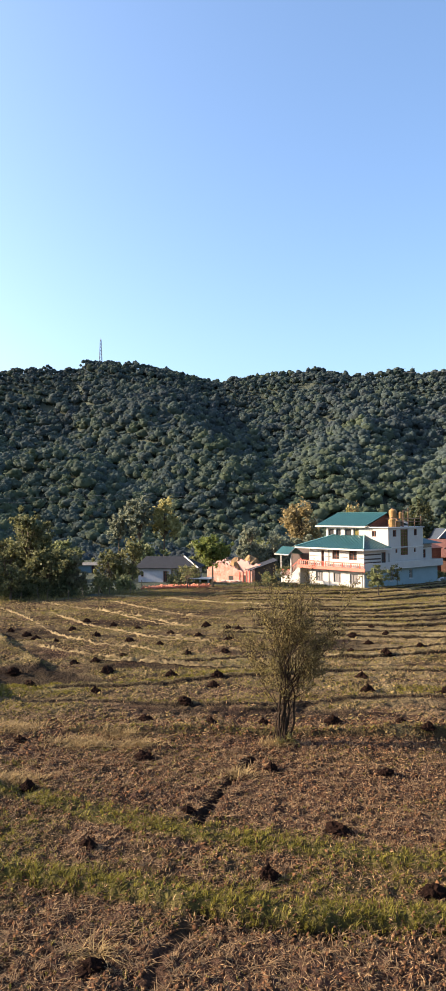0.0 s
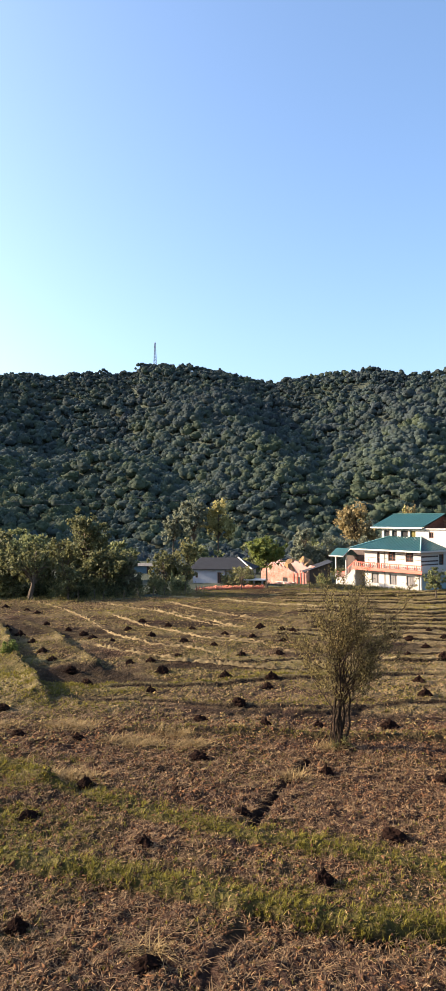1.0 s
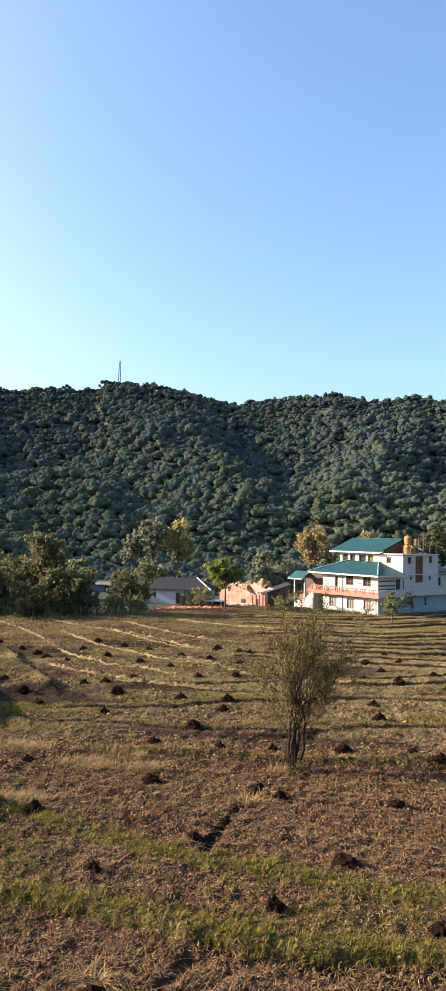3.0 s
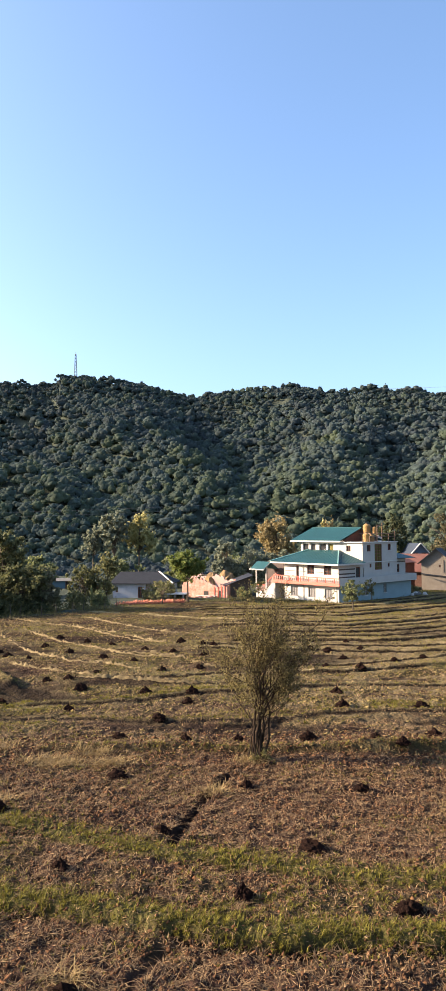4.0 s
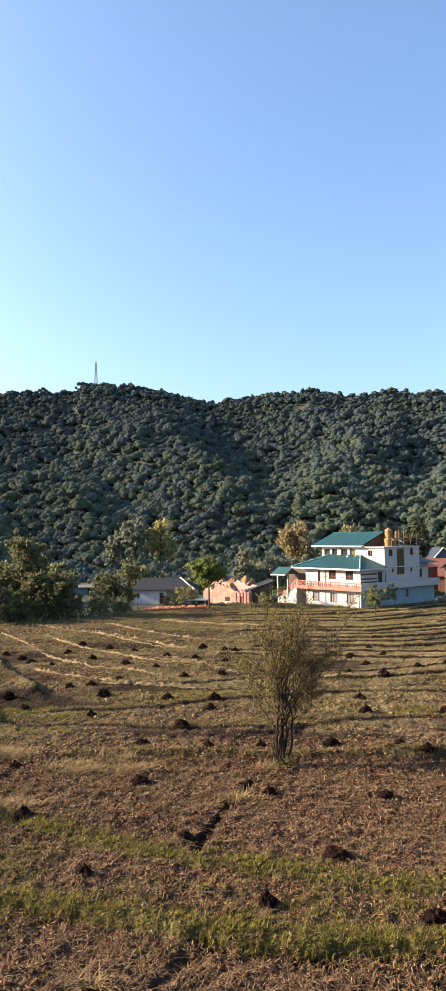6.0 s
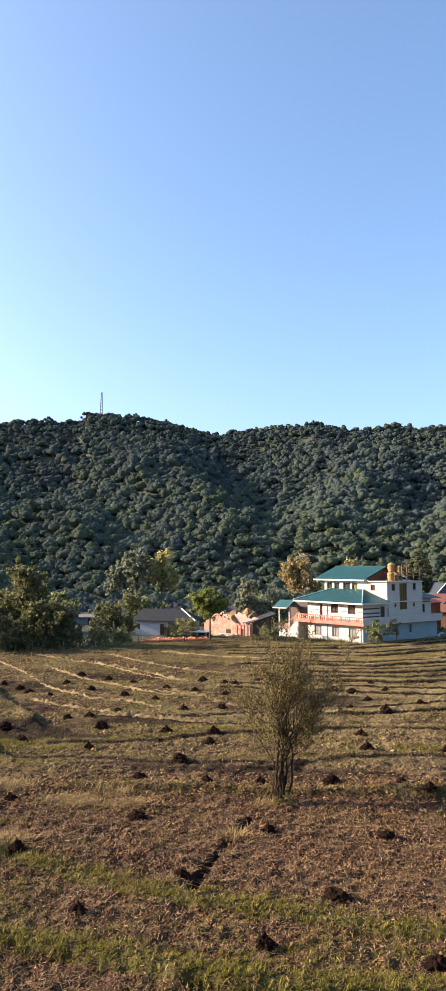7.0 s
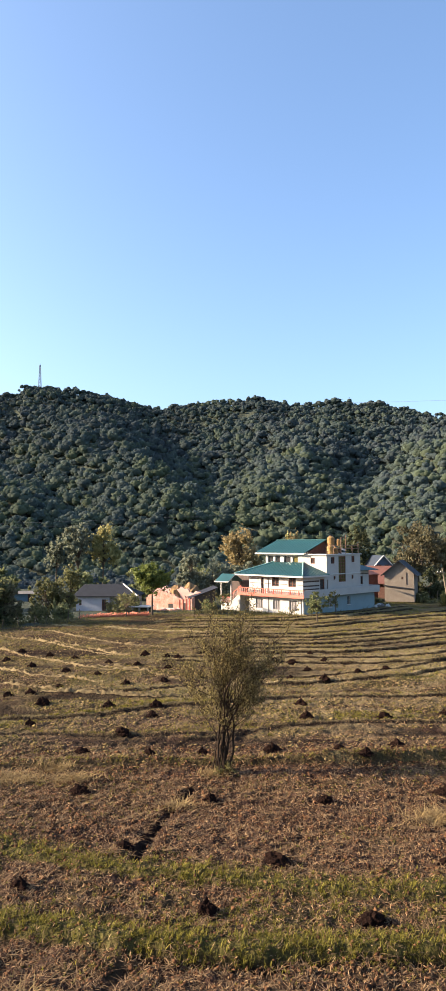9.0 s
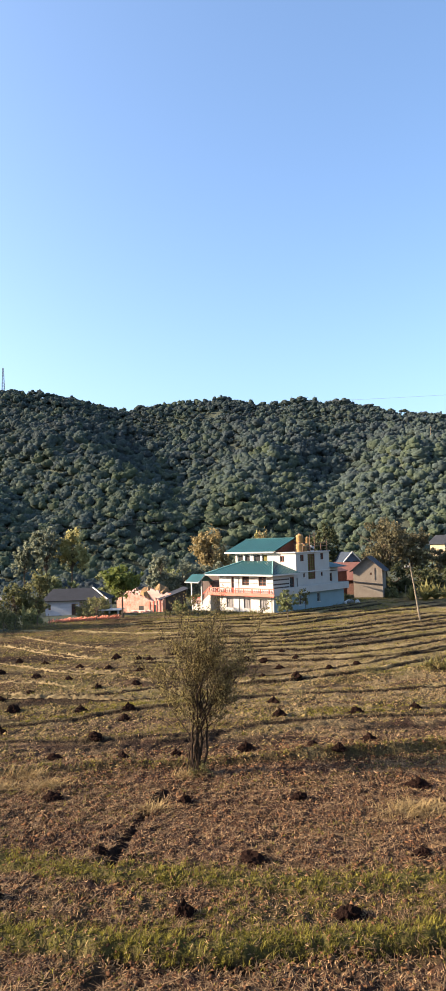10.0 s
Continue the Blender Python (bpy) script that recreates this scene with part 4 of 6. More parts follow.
def ribs(roof, a, b, c, d, step, r=0.016):
    """Standing seams from the eave a-b up to the ridge d-c."""
    a, b, c, d = Vector(a), Vector(b), Vector(c), Vector(d)
    n = max(2, int((b - a).length / step))
    for k in range(n + 1):
        t = k / n
        p = a.lerp(b, t)
        f = (c - d).normalized()
        s = (p - d).dot(f)
        along = (b - a).normalized()
        lo, hi = (d - a).dot(along), (c - a).dot(along)
        pos = (b - a).length * t
        if pos < lo:
            q = a.lerp(d, pos / max(lo, 1e-3))
        elif pos > hi:
            q = b.lerp(c, ((b - a).length - pos) / max((b - a).length - hi, 1e-3))
        else:
            q = d + f * (pos - lo)
        if (q - p).length > 0.2:
            part("seam", tube(bmesh.new(), [p + Vector((0, 0, r)), q + Vector((0, 0, r))], [r, r], 4), M_GREENROOF, roof)


def right_of(x, y=0.0):
    """Wall frame along +y at x, its inside towards -x."""
    return Matrix.Translation((x, y, 0)) @ Matrix.Rotation(radians(90), 4, "Z")


def left_of(x, y):
    return Matrix.Translation((x, y, 0)) @ Matrix.Rotation(radians(-90), 4, "Z")


def back_of(x, y):
    return Matrix.Translation((x, y, 0)) @ Matrix.Rotation(radians(180), 4, "Z")


# ---- the three-storey house ----
def main_house():
    hs = thing("house", pose(12.12, 103.99, 0, 0, 0, -47), "three-storey white house with green metal roofs and a salmon balcony", "house")
    gf = [(1.4, 0.66, 2.9, 2.16), (5.0, 0.66, 6.45, 2.14), (8.22, 0.66, 9.72, 2.14)]
    at = Matrix.Translation((-10.9, 0, 0))
    bm = bmesh.new()
    panel(bm, at, 10.9, -0.5, 2.7, 0.25, gf)
    part("front_wall", bm, M_WHITE, hs)
    for o in gf:
        window(hs, at, *o, M_GREYWOOD, M_CURTAIN, 2, 0)
    side = [(5.85, 0.9, 6.58, 2.28), (10.45, 1.05, 11.2, 2.4)]
    bm = bmesh.new()
    panel(bm, right_of(0, 0.253), 17.35, -0.5, 2.7, 0.25, [(a - 0.253, b, c - 0.253, d) for a, b, c, d in side])
    part("side_wall", bm, M_PALEBLUE, hs, "pale blue side wall")
    for o in side:
        window(hs, right_of(0), *o, M_WHITE, M_GLASS, 1, 1)
    bm = bmesh.new()
    panel(bm, left_of(-10.9, 17.6), 17.345, -0.5, 2.7, 0.25)
    panel(bm, back_of(-0.255, 17.6), 10.39, -0.5, 2.7, 0.25)
    part("rear_wall", bm, M_WHITE, hs)
    # balcony slab, rail and parapet
    bm = bmesh.new()
    box(bm, -12.6, -0.85, 2.703, 0.85, 17.9, 2.85, 0.02)
    part("balcony_slab", bm, M_FASCIA, hs)
    bm = bmesh.new()
    box(bm, -12.65, -0.9, 2.55, -7.0, -0.853, 2.97, 0.01)
    box(bm, -6.995, -0.94, 2.6, 0.9, -0.853, 2.97, 0.01)
    part("balcony_fascia", bm, mat("salmon_edge_paint", (0.5, 0.13, 0.095), 0.8, var=0.12, scale=1.2, fine=18), hs, "salmon pink balcony edge")
    for x0, x1, y in ((-12.6, -7.15, -0.82), (-6.85, 0.8, -0.86)):
        rail = part("balustrade", box(box(bmesh.new(), x0, y, 3.68, x1, y + 0.12, 3.8, 0.015), x0, y + 0.01, 2.97, x1, y + 0.11, 3.06), M_PINK, hs, "salmon red balcony rail")
        n = int((x1 - x0) / 0.42)
        for k in range(n + 1):
            x = x0 + 0.1 + (x1 - x0 - 0.2) * k / n
            post = k % 4 == 0
            b2 = bmesh.new()
            if post:
                box(b2, x - 0.09, y, 3.064, x + 0.09, y + 0.12, 3.676, 0.01)
            else:
                prof = [(0.0, 0.05), (0.1, 0.05), (0.22, 0.1), (0.34, 0.11), (0.45, 0.055), (0.55, 0.055), (0.608, 0.08)]
                tube(b2, [(x, y + 0.06, 3.064 + h) for h, _ in prof], [r for _, r in prof], 6)
            part("baluster", b2, M_PINK if post else M_PINKPALE, rail)
    bm = bmesh.new()
    box(bm, 0.72, -0.7, 2.854, 0.86, 17.9, 3.76, 0.015)
    box(bm, -9.0, 17.76, 2.854, 0.71, 17.9, 3.76, 0.015)
    part("parapet", bm, M_WHITE, hs)
    # first floor
    f1 = [(2.55, 2.86, 3.1, 5.35), (4.8, 4.12, 6.2, 5.5), (8.1, 4.12, 9.55, 5.5)]
    bm = bmesh.new()
    panel(bm, at, 10.9, 2.854, 5.8, 0.25, f1)
    part("upper_front_wall", bm, M_WHITE, hs)
    window(hs, at, *f1[1], M_WOOD, M_GLASS, 1, 2)
    window(hs, at, *f1[2], M_WOOD, M_GLASS, 1, 2)
    window(hs, at, *f1[0], M_WOOD, M_GLASS, 0, 2, sill=False, name="door")
    part("band", box(bmesh.new(), 0.002, 0.05, 3.72, 0.022, 3.7, 3.9), M_BAND, hs)
    for z in (4.45, 5.1):
        for x0, x1 in ((-10.8, -8.5), (-7.6, -6.3), (-4.5, -3.0), (-1.15, -0.02)):
            part("band", box(bmesh.new(), x0, -0.022, z, x1, -0.002, z + 0.06), M_BAND, hs)
        part("band", box(bmesh.new(), 0.002, 0.05, z - 0.25, 0.022, 3.7, z - 0.05), M_BAND, hs)
    sd = [(3.9, 2.86, 4.9, 5.2)]
    bm = bmesh.new()
    panel(bm, right_of(0, 0.253), 5.245, 2.854, 5.8, 0.25, [(a - 0.253, b, c - 0.253, d) for a, b, c, d in sd])
    part("upper_side_wall", bm, M_WHITE, hs)
    window(hs, right_of(0), *sd[0], M_WOOD, M_DARKIN, 0, 1, sill=False, name="door")
    bm = bmesh.new()
    panel(bm, left_of(-10.9, 14.0), 13.745, 2.854, 5.8, 0.25)
    part("upper_rear_wall", bm, M_WHITE, hs)
    # tall stair block, two storeys above the balcony
    ws = [(6.56, 7.42, 7.43, 8.42), (11.69, 7.5, 12.46, 8.5), (8.4, 4.6, 10.2, 8.5), (7.16, 5.0, 7.6, 5.55), (11.65, 4.95, 12.11, 5.55)]
    fw = [(0.9, 7.4, 1.74, 8.3)]
    bm = bmesh.new()
    panel(bm, Matrix.Translation((-4.0, 5.5, 0)), 4.0, 5.0, 8.7, 0.25, fw)
    part("stair_front_wall", bm, M_WHITE, hs)
    window(hs, Matrix.Translation((-4.0, 5.5, 0)), *fw[0], M_WOOD, M_GLASS, 1, 0)
    bm = bmesh.new()
    panel(bm, right_of(0, 5.754), 7.95, 2.854, 8.7, 0.25, [(a - 5.754, b, c - 5.754, d) for a, b, c, d in ws])
    part("stair_side_wall", bm, M_WHITE, hs)
    for o in ws[:2]:
        window(hs, right_of(0), *o, M_WOOD, M_GLASS, 1, 0)
    window(hs, right_of(0), *ws[2], M_WOOD, M_AMBER, 2, 7, sill=False, name="stairwell_window")
    for o in ws[3:]:
        window(hs, right_of(0), *o, M_WOOD, M_GLASS, 0, 0)
    bm = bmesh.new()
    panel(bm, back_of(0, 13.957), 4.0, 2.854, 8.7, 0.25)
    panel(bm, left_of(-4.0, 13.7), 7.945, 5.8, 8.7, 0.25)
    part("stair_rear_wall", bm, M_WHITE, hs)
    bm = bmesh.new()
    box(bm, -4.2, 5.2, 8.703, 0.2, 14.1, 8.84, 0.02)
    part("flat_roof", bm, M_FASCIA, hs)
    bm = bmesh.new()
    box(bm, 0.003, 5.4, 5.75, 0.12, 14.0, 5.9, 0.01)
    part("string_course", bm, M_FASCIA, hs)
    # hipped roof over the first floor
    A, B, C, D, R1, R2 = (-13.1, -0.95, 5.83), (0.75, -0.95, 5.83), (0.75, 5.44, 5.83), (-13.9, 5.44, 5.83), (-10.6, 5.4, 7.55), (-4.5, 5.4, 7.55)
    bm = bmesh.new()
    slab(bm, [A, B, R2, R1], 0.05), slab(bm, [B, C, R2], 0.05), slab(bm, [A, R1, D], 0.05)
    hip = part("hip_roof", bm, M_GREENROOF, hs)
    ribs(hip, A, B, R2, R1, 0.6), ribs(hip, B, C, R2, R2, 0.6)
    bm = bmesh.new()
    tube(bm, [Vector(B) + Vector((0, 0, 0.06)), Vector(R2) + Vector((0, 0, 0.06))], [0.1, 0.1], 6)
    tube(bm, [Vector(A) + Vector((0, 0, 0.06)), Vector(R1) + Vector((0, 0, 0.06))], [0.1, 0.1], 6)
    part("hip_cap", bm, mat("pale_green_flashing", (0.2, 0.36, 0.32), 0.5, var=0.15), hip)
    bm = bmesh.new()
    box(bm, -13.1, -0.99, 5.6, -7.2, -0.94, 5.8), box(bm, -7.19, -1.01, 5.58, 0.79, -0.94, 5.81), box(bm, 0.745, -0.93, 5.58, 0.79, 5.4, 5.81)
    part("eave_board", bm, M_FASCIA, hip)
    bm = bmesh.new()
    box(bm, -13.05, -0.93, 5.66, 0.74, 5.4, 5.7)
    part("soffit", bm, M_PINKPALE, hip)
    # pillared room under the top roof
    po = [(0.45, 7.0, 1.65, 8.55), (2.1, 7.0, 3.15, 8.55), (3.95, 7.0, 5.35, 8.55), (5.75, 7.0, 6.85, 8.55)]
    bm = bmesh.new()
    pm = Matrix.Translation((-12.5, 5.5, 0))
    panel(bm, pm, 8.495, 5.0, 8.9, 0.25, po)
    part("loggia_wall", bm, M_WHITE, hs)
    for k, o in enumerate(po):
        window(hs, pm, *o, M_FASCIA, M_GLASS if k < 3 else M_AMBER, 0, 0, 0.15)
    bm = bmesh.new()
    panel(bm, left_of(-12.5, 14.4), 8.645, 5.0, 8.9, 0.25)
    panel(bm, back_of(-4.26, 14.65), 8.24, 5.0, 8.9, 0.25)
    part("loggia_rear_wall", bm, M_WHITE, hs)
    e0, e1, rz = 4.75, 15.25, 11.0
    xa, xb = -14.2, -3.7
    bm = bmesh.new()
    slab(bm, [(xa, e0, 9.02), (xb, e0, 9.02), (xb, 10, rz), (xa, 10, rz)], 0.05)
    slab(bm, [(xb, e1, 9.02), (xa, e1, 9.02), (xa, 10, rz), (xb, 10, rz)], 0.05)
    tube(bm, [(xa, 10, rz + 0.03), (xb, 10, rz + 0.03)], [0.09, 0.09], 6)
    top = part("gable_roof", bm, M_GREENROOF, hs)
    ribs(top, (xa, e0, 9.02), (xb, e0, 9.02), (xb, 10, rz), (xa, 10, rz), 0.6)
    bm = bmesh.new()
    box(bm, xa, e0 - 0.05, 8.78, xb, e0 - 0.005, 9.0)
    part("eave_board", bm, M_FASCIA, top)
    bm = bmesh.new()
    v = [bm.verts.new(p) for p in ((-4.03, 5.6, 8.9), (-4.03, 14.4, 8.9), (-4.03, 10, 10.72))]
    w = [bm.verts.new(p.co - Vector((0.12, 0, 0))) for p in v]
    bm.faces.new(v), bm.faces.new(w[::-1])
    for i in range(3):
        bm.faces.new((v[i], w[i], w[(i + 1) % 3], v[(i + 1) % 3]))
    part("gable_board", bm, M_WOOD, top, "brown boarded gable")
    # rear annexe
    bm = bmesh.new()
    panel(bm, right_of(-1.0, 13.96), 3.6, 2.854, 6.1, 0.25, [(0.9, 3.9, 2.0, 5.2)])
    panel(bm, back_of(-1.256, 17.56), 6.0, 2.854, 6.1, 0.25)
    ann = part("annexe_wall", bm, M_WHITE, hs)
    window(hs, right_of(-1.0, 13.96), 0.9, 3.9, 2.0, 5.2, M_WOOD, M_GLASS, 1, 1)
    part("band", box(bmesh.new(), -0.998, 14.0, 5.5, -0.978, 17.5, 5.62), M_BAND, hs)
    bm = bmesh.new()
    slab(bm, [(0.2, 13.97, 6.2), (0.2, 18.6, 6.2), (-4, 18.6, 7.0), (-4, 13.97, 7.0)], 0.06)
    part("annexe_roof", bm, M_GREENROOF, hs)
    # porch with the outside stair
    bm = bmesh.new()
    v = [(-17.3, -0.6), (-13.0, -0.6), (-13.0, 2.62), (-15.3, 0.95), (-17.3, 0.95)]
    f, g = [bm.verts.new((x, 0.0, z)) for x, z in v], [bm.verts.new((x, 2.6, z)) for x, z in v]
    bm.faces.new(f), bm.faces.new(g[::-1])
    for i in range(5):
        bm.faces.new((f[i], g[i], g[(i + 1) % 5], f[(i + 1) % 5]))
    part("porch_base", bm, M_WHITE, hs)
    for k in range(9):
        part("stair_step", box(bmesh.new(), -15.2 + k * 0.27, 0.15, 0.96 + k * 0.2, -14.9 + k * 0.27, 1.5, 1.16 + k * 0.2), M_FASCIA, hs)
    part("stair_string", slab(bmesh.new(), [(-15.4, -0.03, 1.2), (-15.1, -0.03, 1.2), (-12.75, -0.03, 2.95), (-12.75, 0.12, 2.95), (-15.1, 0.12, 1.2), (-15.4, 0.12, 1.2)], 0.25), M_WHITE, hs)
    for (x0, z0), (x1, z1) in (((-17.25, 0.95), (-15.35, 0.95)), ((-15.25, 1.25), (-12.75, 2.95))):
        b2 = bmesh.new()
        tube(b2, [(x0, 0.06, z0 + 1.0), (x1, 0.06, z1 + 1.0)], [0.07, 0.07], 6)
        rail = part("stair_rail", b2, M_PINK, hs, "salmon red stair rail")
        for k in range(10):
            t = k / 9
            x, z = x0 + (x1 - x0) * t, z0 + (z1 - z0) * t
            part("rail_bar", tube(bmesh.new(), [(x, 0.06, z), (x, 0.06, z + 0.96)], [0.04, 0.04], 4), M_PINKPALE, rail)
    for x, z in ((-17.2, 5.0), (-14.9, 5.0)):
        part("porch_post", box(bmesh.new(), x - 0.08, -0.12, 0.95, x + 0.08, 0.04, z), M_FASCIA, hs)
    bm = bmesh.new()
    slab(bm, [(-17.7, -1.0, 4.5), (-14.6, -1.0, 4.5), (-14.6, 0.6, 5.65), (-17.7, 0.6, 5.65)], 0.06)
    slab(bm, [(-14.6, 2.4, 4.5), (-17.7, 2.4, 4.5), (-17.7, 0.6, 5.65), (-14.6, 0.6, 5.65)], 0.06)
    pr = part("porch_roof", bm, M_GREENROOF, hs)
    part("eave_board", tube(bmesh.new(), [(-17.75, -1.05, 4.43), (-14.5, -1.05, 4.43)], [0.1, 0.1], 4), M_FASCIA, pr)
    part("barge_board", tube(bmesh.new(), [(-14.5, -1.05, 4.45), (-14.5, 0.7, 5.7), (-13.1, -0.9, 5.95)], [0.11, 0.11, 0.1], 4), M_FASCIA, pr)
    # a dark panel added in place of the roof's shadowed brown underside
    part("eave_shade_panel", box(bmesh.new(), -17.2, 2.45, 0.95, -13.1, 2.6, 5.6), M_BAND, hs)
    # a dark wall stands in for the shade of the passage under the balcony
    bm = bmesh.new()
    panel(bm, Matrix.Translation((-13.5, 2.0, 0)), 2.59, -0.5, 2.7, 0.2)
    part("passage_shade_wall", bm, M_DARKIN, hs)
    bm = bmesh.new()
    box(bm, -12.5, -0.7, -0.5, -12.25, -0.45, 2.7)
    part("passage_post", bm, M_WHITE, hs)
    for x, y, z0, z1 in ((-0.35, -0.05, 0.0, 2.68), (-6.8, -0.05, 0.0, 5.55)):
        part("drain_pipe", tube(bmesh.new(), [(x, y, z0), (x, y, z1)], [0.045, 0.045], 6), M_GREYWOOD, hs)
    return hs


main_house()
HOUSE = pose(12.12, 103.99, 0, 0, 0, -47)


def drum(bm, x, y, z, r, h):
    """A ribbed water tank with a domed lid."""
    prof = [(0, r * 0.96), (h * 0.08, r), (h * 0.28, r), (h * 0.3, r * 0.94), (h * 0.33, r), (h * 0.55, r), (h * 0.57, r * 0.94), (h * 0.6, r), (h * 0.8, r), (h * 0.92, r * 0.75), (h * 0.96, r * 0.36), (h, r * 0.34)]
    return tube(bm, [(x, y, z + a) for a, _ in prof], [b for _, b in prof], 14)


def tank(x, y, z, r, h, material, label):
    ob = thing("water_tank", HOUSE @ pose(x, y, z), label, "water tank", "roof water tanks")
    part("barrel", drum(bmesh.new(), 0, 0, 0, r, h * 0.93), material, ob, smooth_faces=False)
    part("lid", tube(bmesh.new(), [(0, 0, h * 0.935), (0, 0, h)], [r * 0.32, r * 0.3], 10), M_BAND, ob)
    return ob


def tank_stand(x, y, w, d, h):
    ob = thing("tank_stand", HOUSE @ pose(x, y, 8.845), "rusty steel stand for roof water tanks", "stand")
    for a in (-w / 2, w / 2):
        for b in (-d / 2, d / 2):
            part("leg", box(bmesh.new(), a - 0.06, b - 0.06, 0, a + 0.06, b + 0.06, h), M_STEEL, ob)
    part("deck", box(bmesh.new(), -w / 2 - 0.2, -d / 2 - 0.2, h + 0.002, w / 2 + 0.2, d / 2 + 0.2, h + 0.12), M_STEEL, ob)
    for b in (-d / 2, d / 2):
        part("brace", tube(bmesh.new(), [(-w / 2, b, 0.1), (w / 2, b, h - 0.1)], [0.04, 0.04], 4), M_STEEL, ob)
    return ob


tank(-1.3, 8.1, 8.845, 0.55, 1.45, M_GOLD, "yellow plastic water tank on the flat roof")
tank(-1.4, 9.4, 8.845, 0.52, 1.2, M_GOLD, "yellow plastic water tank on the flat roof")
tank_stand(-2.6, 10.4, 1.7, 1.5, 1.15)
tank(-2.9, 10.3, 10.0, 0.6, 1.75, M_GOLD, "yellow plastic water tank raised on a stand")
tank(-1.9, 10.9, 10.0, 0.38, 1.25, M_GOLD, "yellow plastic water tank raised on a stand")
rl = thing("roof_railing", HOUSE @ pose(0, 0, 8.845), "thin rusty steel railing along the flat roof", "railing")
for k, (x, y, h) in enumerate(((-0.1, 5.8, 0.5), (-0.1, 7.4, 0.9), (-0.1, 9.2, 2.6), (-0.1, 10.4, 2.9), (-0.1, 12.0, 1.3), (-0.1, 13.6, 1.6))):
    part("post", tube(bmesh.new(), [(x, y, 0), (x, y, h)], [0.075, 0.06], 5), M_STEEL, rl)
for z, y0, y1 in ((0.8, 7.4, 13.6), (1.25, 9.2, 13.6), (2.45, 9.2, 10.4)):
    part("rail", tube(bmesh.new(), [(-0.1, y0, z), (-0.1, y1, z)], [0.055, 0.055], 4), M_STEEL, rl)
ob = thing("water_tank", HOUSE @ pose(-5.5, 16.5, 8.2), "white water tank standing behind the house", "water tank", "roof water tanks")
part("barrel", drum(bmesh.new(), 0, 0, 0.0, 0.6, 1.5), M_WHITE, ob)
part("plinth", box(bmesh.new(), -0.8, -0.8, -8.4, 0.8, 0.8, -0.003), M_BRICK, ob)


# ---- the other buildings ----
def gable_house(name, m, label, w, d, wall_h, ridge_h, wall_mat, roof_mat, over=0.5, openings=(), side_openings=(), ridge_along="y", pane=M_DARKIN):
    """A house with a pitched roof; the gable or the eave faces -y."""
    ob = thing(name, m, label, "house")
    bm = bmesh.new()
    panel(bm, Matrix.Translation((-w / 2, 0, 0)), w, -0.8, wall_h, 0.25, openings)
    part("front_wall", bm, wall_mat, ob)
    bm = bmesh.new()
    panel(bm, right_of(w / 2, 0.253), d - 0.253, -0.8, wall_h, 0.25, side_openings)
    part("side_wall", bm, wall_mat, ob)
    bm = bmesh.new()
    panel(bm, left_of(-w / 2, d), d - 0.253, -0.8, wall_h, 0.25)
    panel(bm, back_of(w / 2 - 0.26, d), w - 0.52, -0.8, wall_h, 0.25)
    part("rear_wall", bm, wall_mat, ob)
    for o in openings:
        window(ob, Matrix.Translation((-w / 2, 0, 0)), *o, M_WOOD, pane, 1, 1, sill=False)
    for o in side_openings:
        window(ob, right_of(w / 2, 0.253), *o, M_WOOD, pane, 1, 1, sill=False)
    bm = bmesh.new()
    if ridge_along == "y":
        k = (ridge_h - wall_h) / (w / 2)
        x, lo = w / 2 + over, wall_h - over * k
        slab(bm, [(-x, -over, lo), (0, -over, ridge_h), (0, d + over, ridge_h), (-x, d + over, lo)], 0.1)
        slab(bm, [(0, -over, ridge_h), (x, -over, lo), (x, d + over, lo), (0, d + over, ridge_h)], 0.1)
    else:
        k = (ridge_h - wall_h) / (d / 2)
        y, lo = over, wall_h - over * k
        x = w / 2 + over
        slab(bm, [(-x, -y, lo), (x, -y, lo), (x, d / 2, ridge_h), (-x, d / 2, ridge_h)], 0.1)
        slab(bm, [(x, d + y, lo), (-x, d + y, lo), (-x, d / 2, ridge_h), (x, d / 2, ridge_h)], 0.1)
    part("roof", bm, roof_mat, ob)
    for s, t in ((0, 0.02), (1, -0.02)):
        bm = bmesh.new()
        if ridge_along == "y":
            y0 = t if s == 0 else d + t
            tri = [(-w / 2 + 0.02, y0, wall_h - 0.02), (w / 2 - 0.02, y0, wall_h - 0.02), (0, y0, ridge_h - 0.13)]
            sh = Vector((0, 0.2 if s == 0 else -0.2, 0))
        else:
            x0 = -w / 2 + 0.02 if s == 0 else w / 2 - 0.02
            tri = [(x0, 0.02, wall_h - 0.02), (x0, d - 0.02, wall_h - 0.02), (x0, d / 2, ridge_h - 0.13)]
            sh = Vector((0.2 if s == 0 else -0.2, 0, 0))
        a = [bm.verts.new(p) for p in tri]
        b = [bm.verts.new(p.co + sh) for p in a]
        bm.faces.new(a), bm.faces.new(b[::-1])
        for i in range(3):
            bm.faces.new((a[i], b[i], b[(i + 1) % 3], a[(i + 1) % 3]))
        part("gable", bm, wall_mat, ob)
    return ob


barn = gable_house("mud_house", pose(31.05, 124, 1.1, 0, 0, -21), "two-storey mud-plastered house with a dark slate gable roof", 5.0, 6.0, 4.2, 6.3, M_MUD, M_DARKSLATE, 0.6, [(2.9, 4.0 - 0.9, 3.2, 3.5)], [(1.0, 2.4, 1.8, 3.3)])
bm = bmesh.new()
slab(bm, [(-2.6, -0.03, 2.05), (2.6, -0.03, 1.5), (2.6, -0.22, 1.42), (-2.6, -0.22, 1.97)], 0.09)
part("lean_to_eave", bm, M_DARKSLATE, barn)
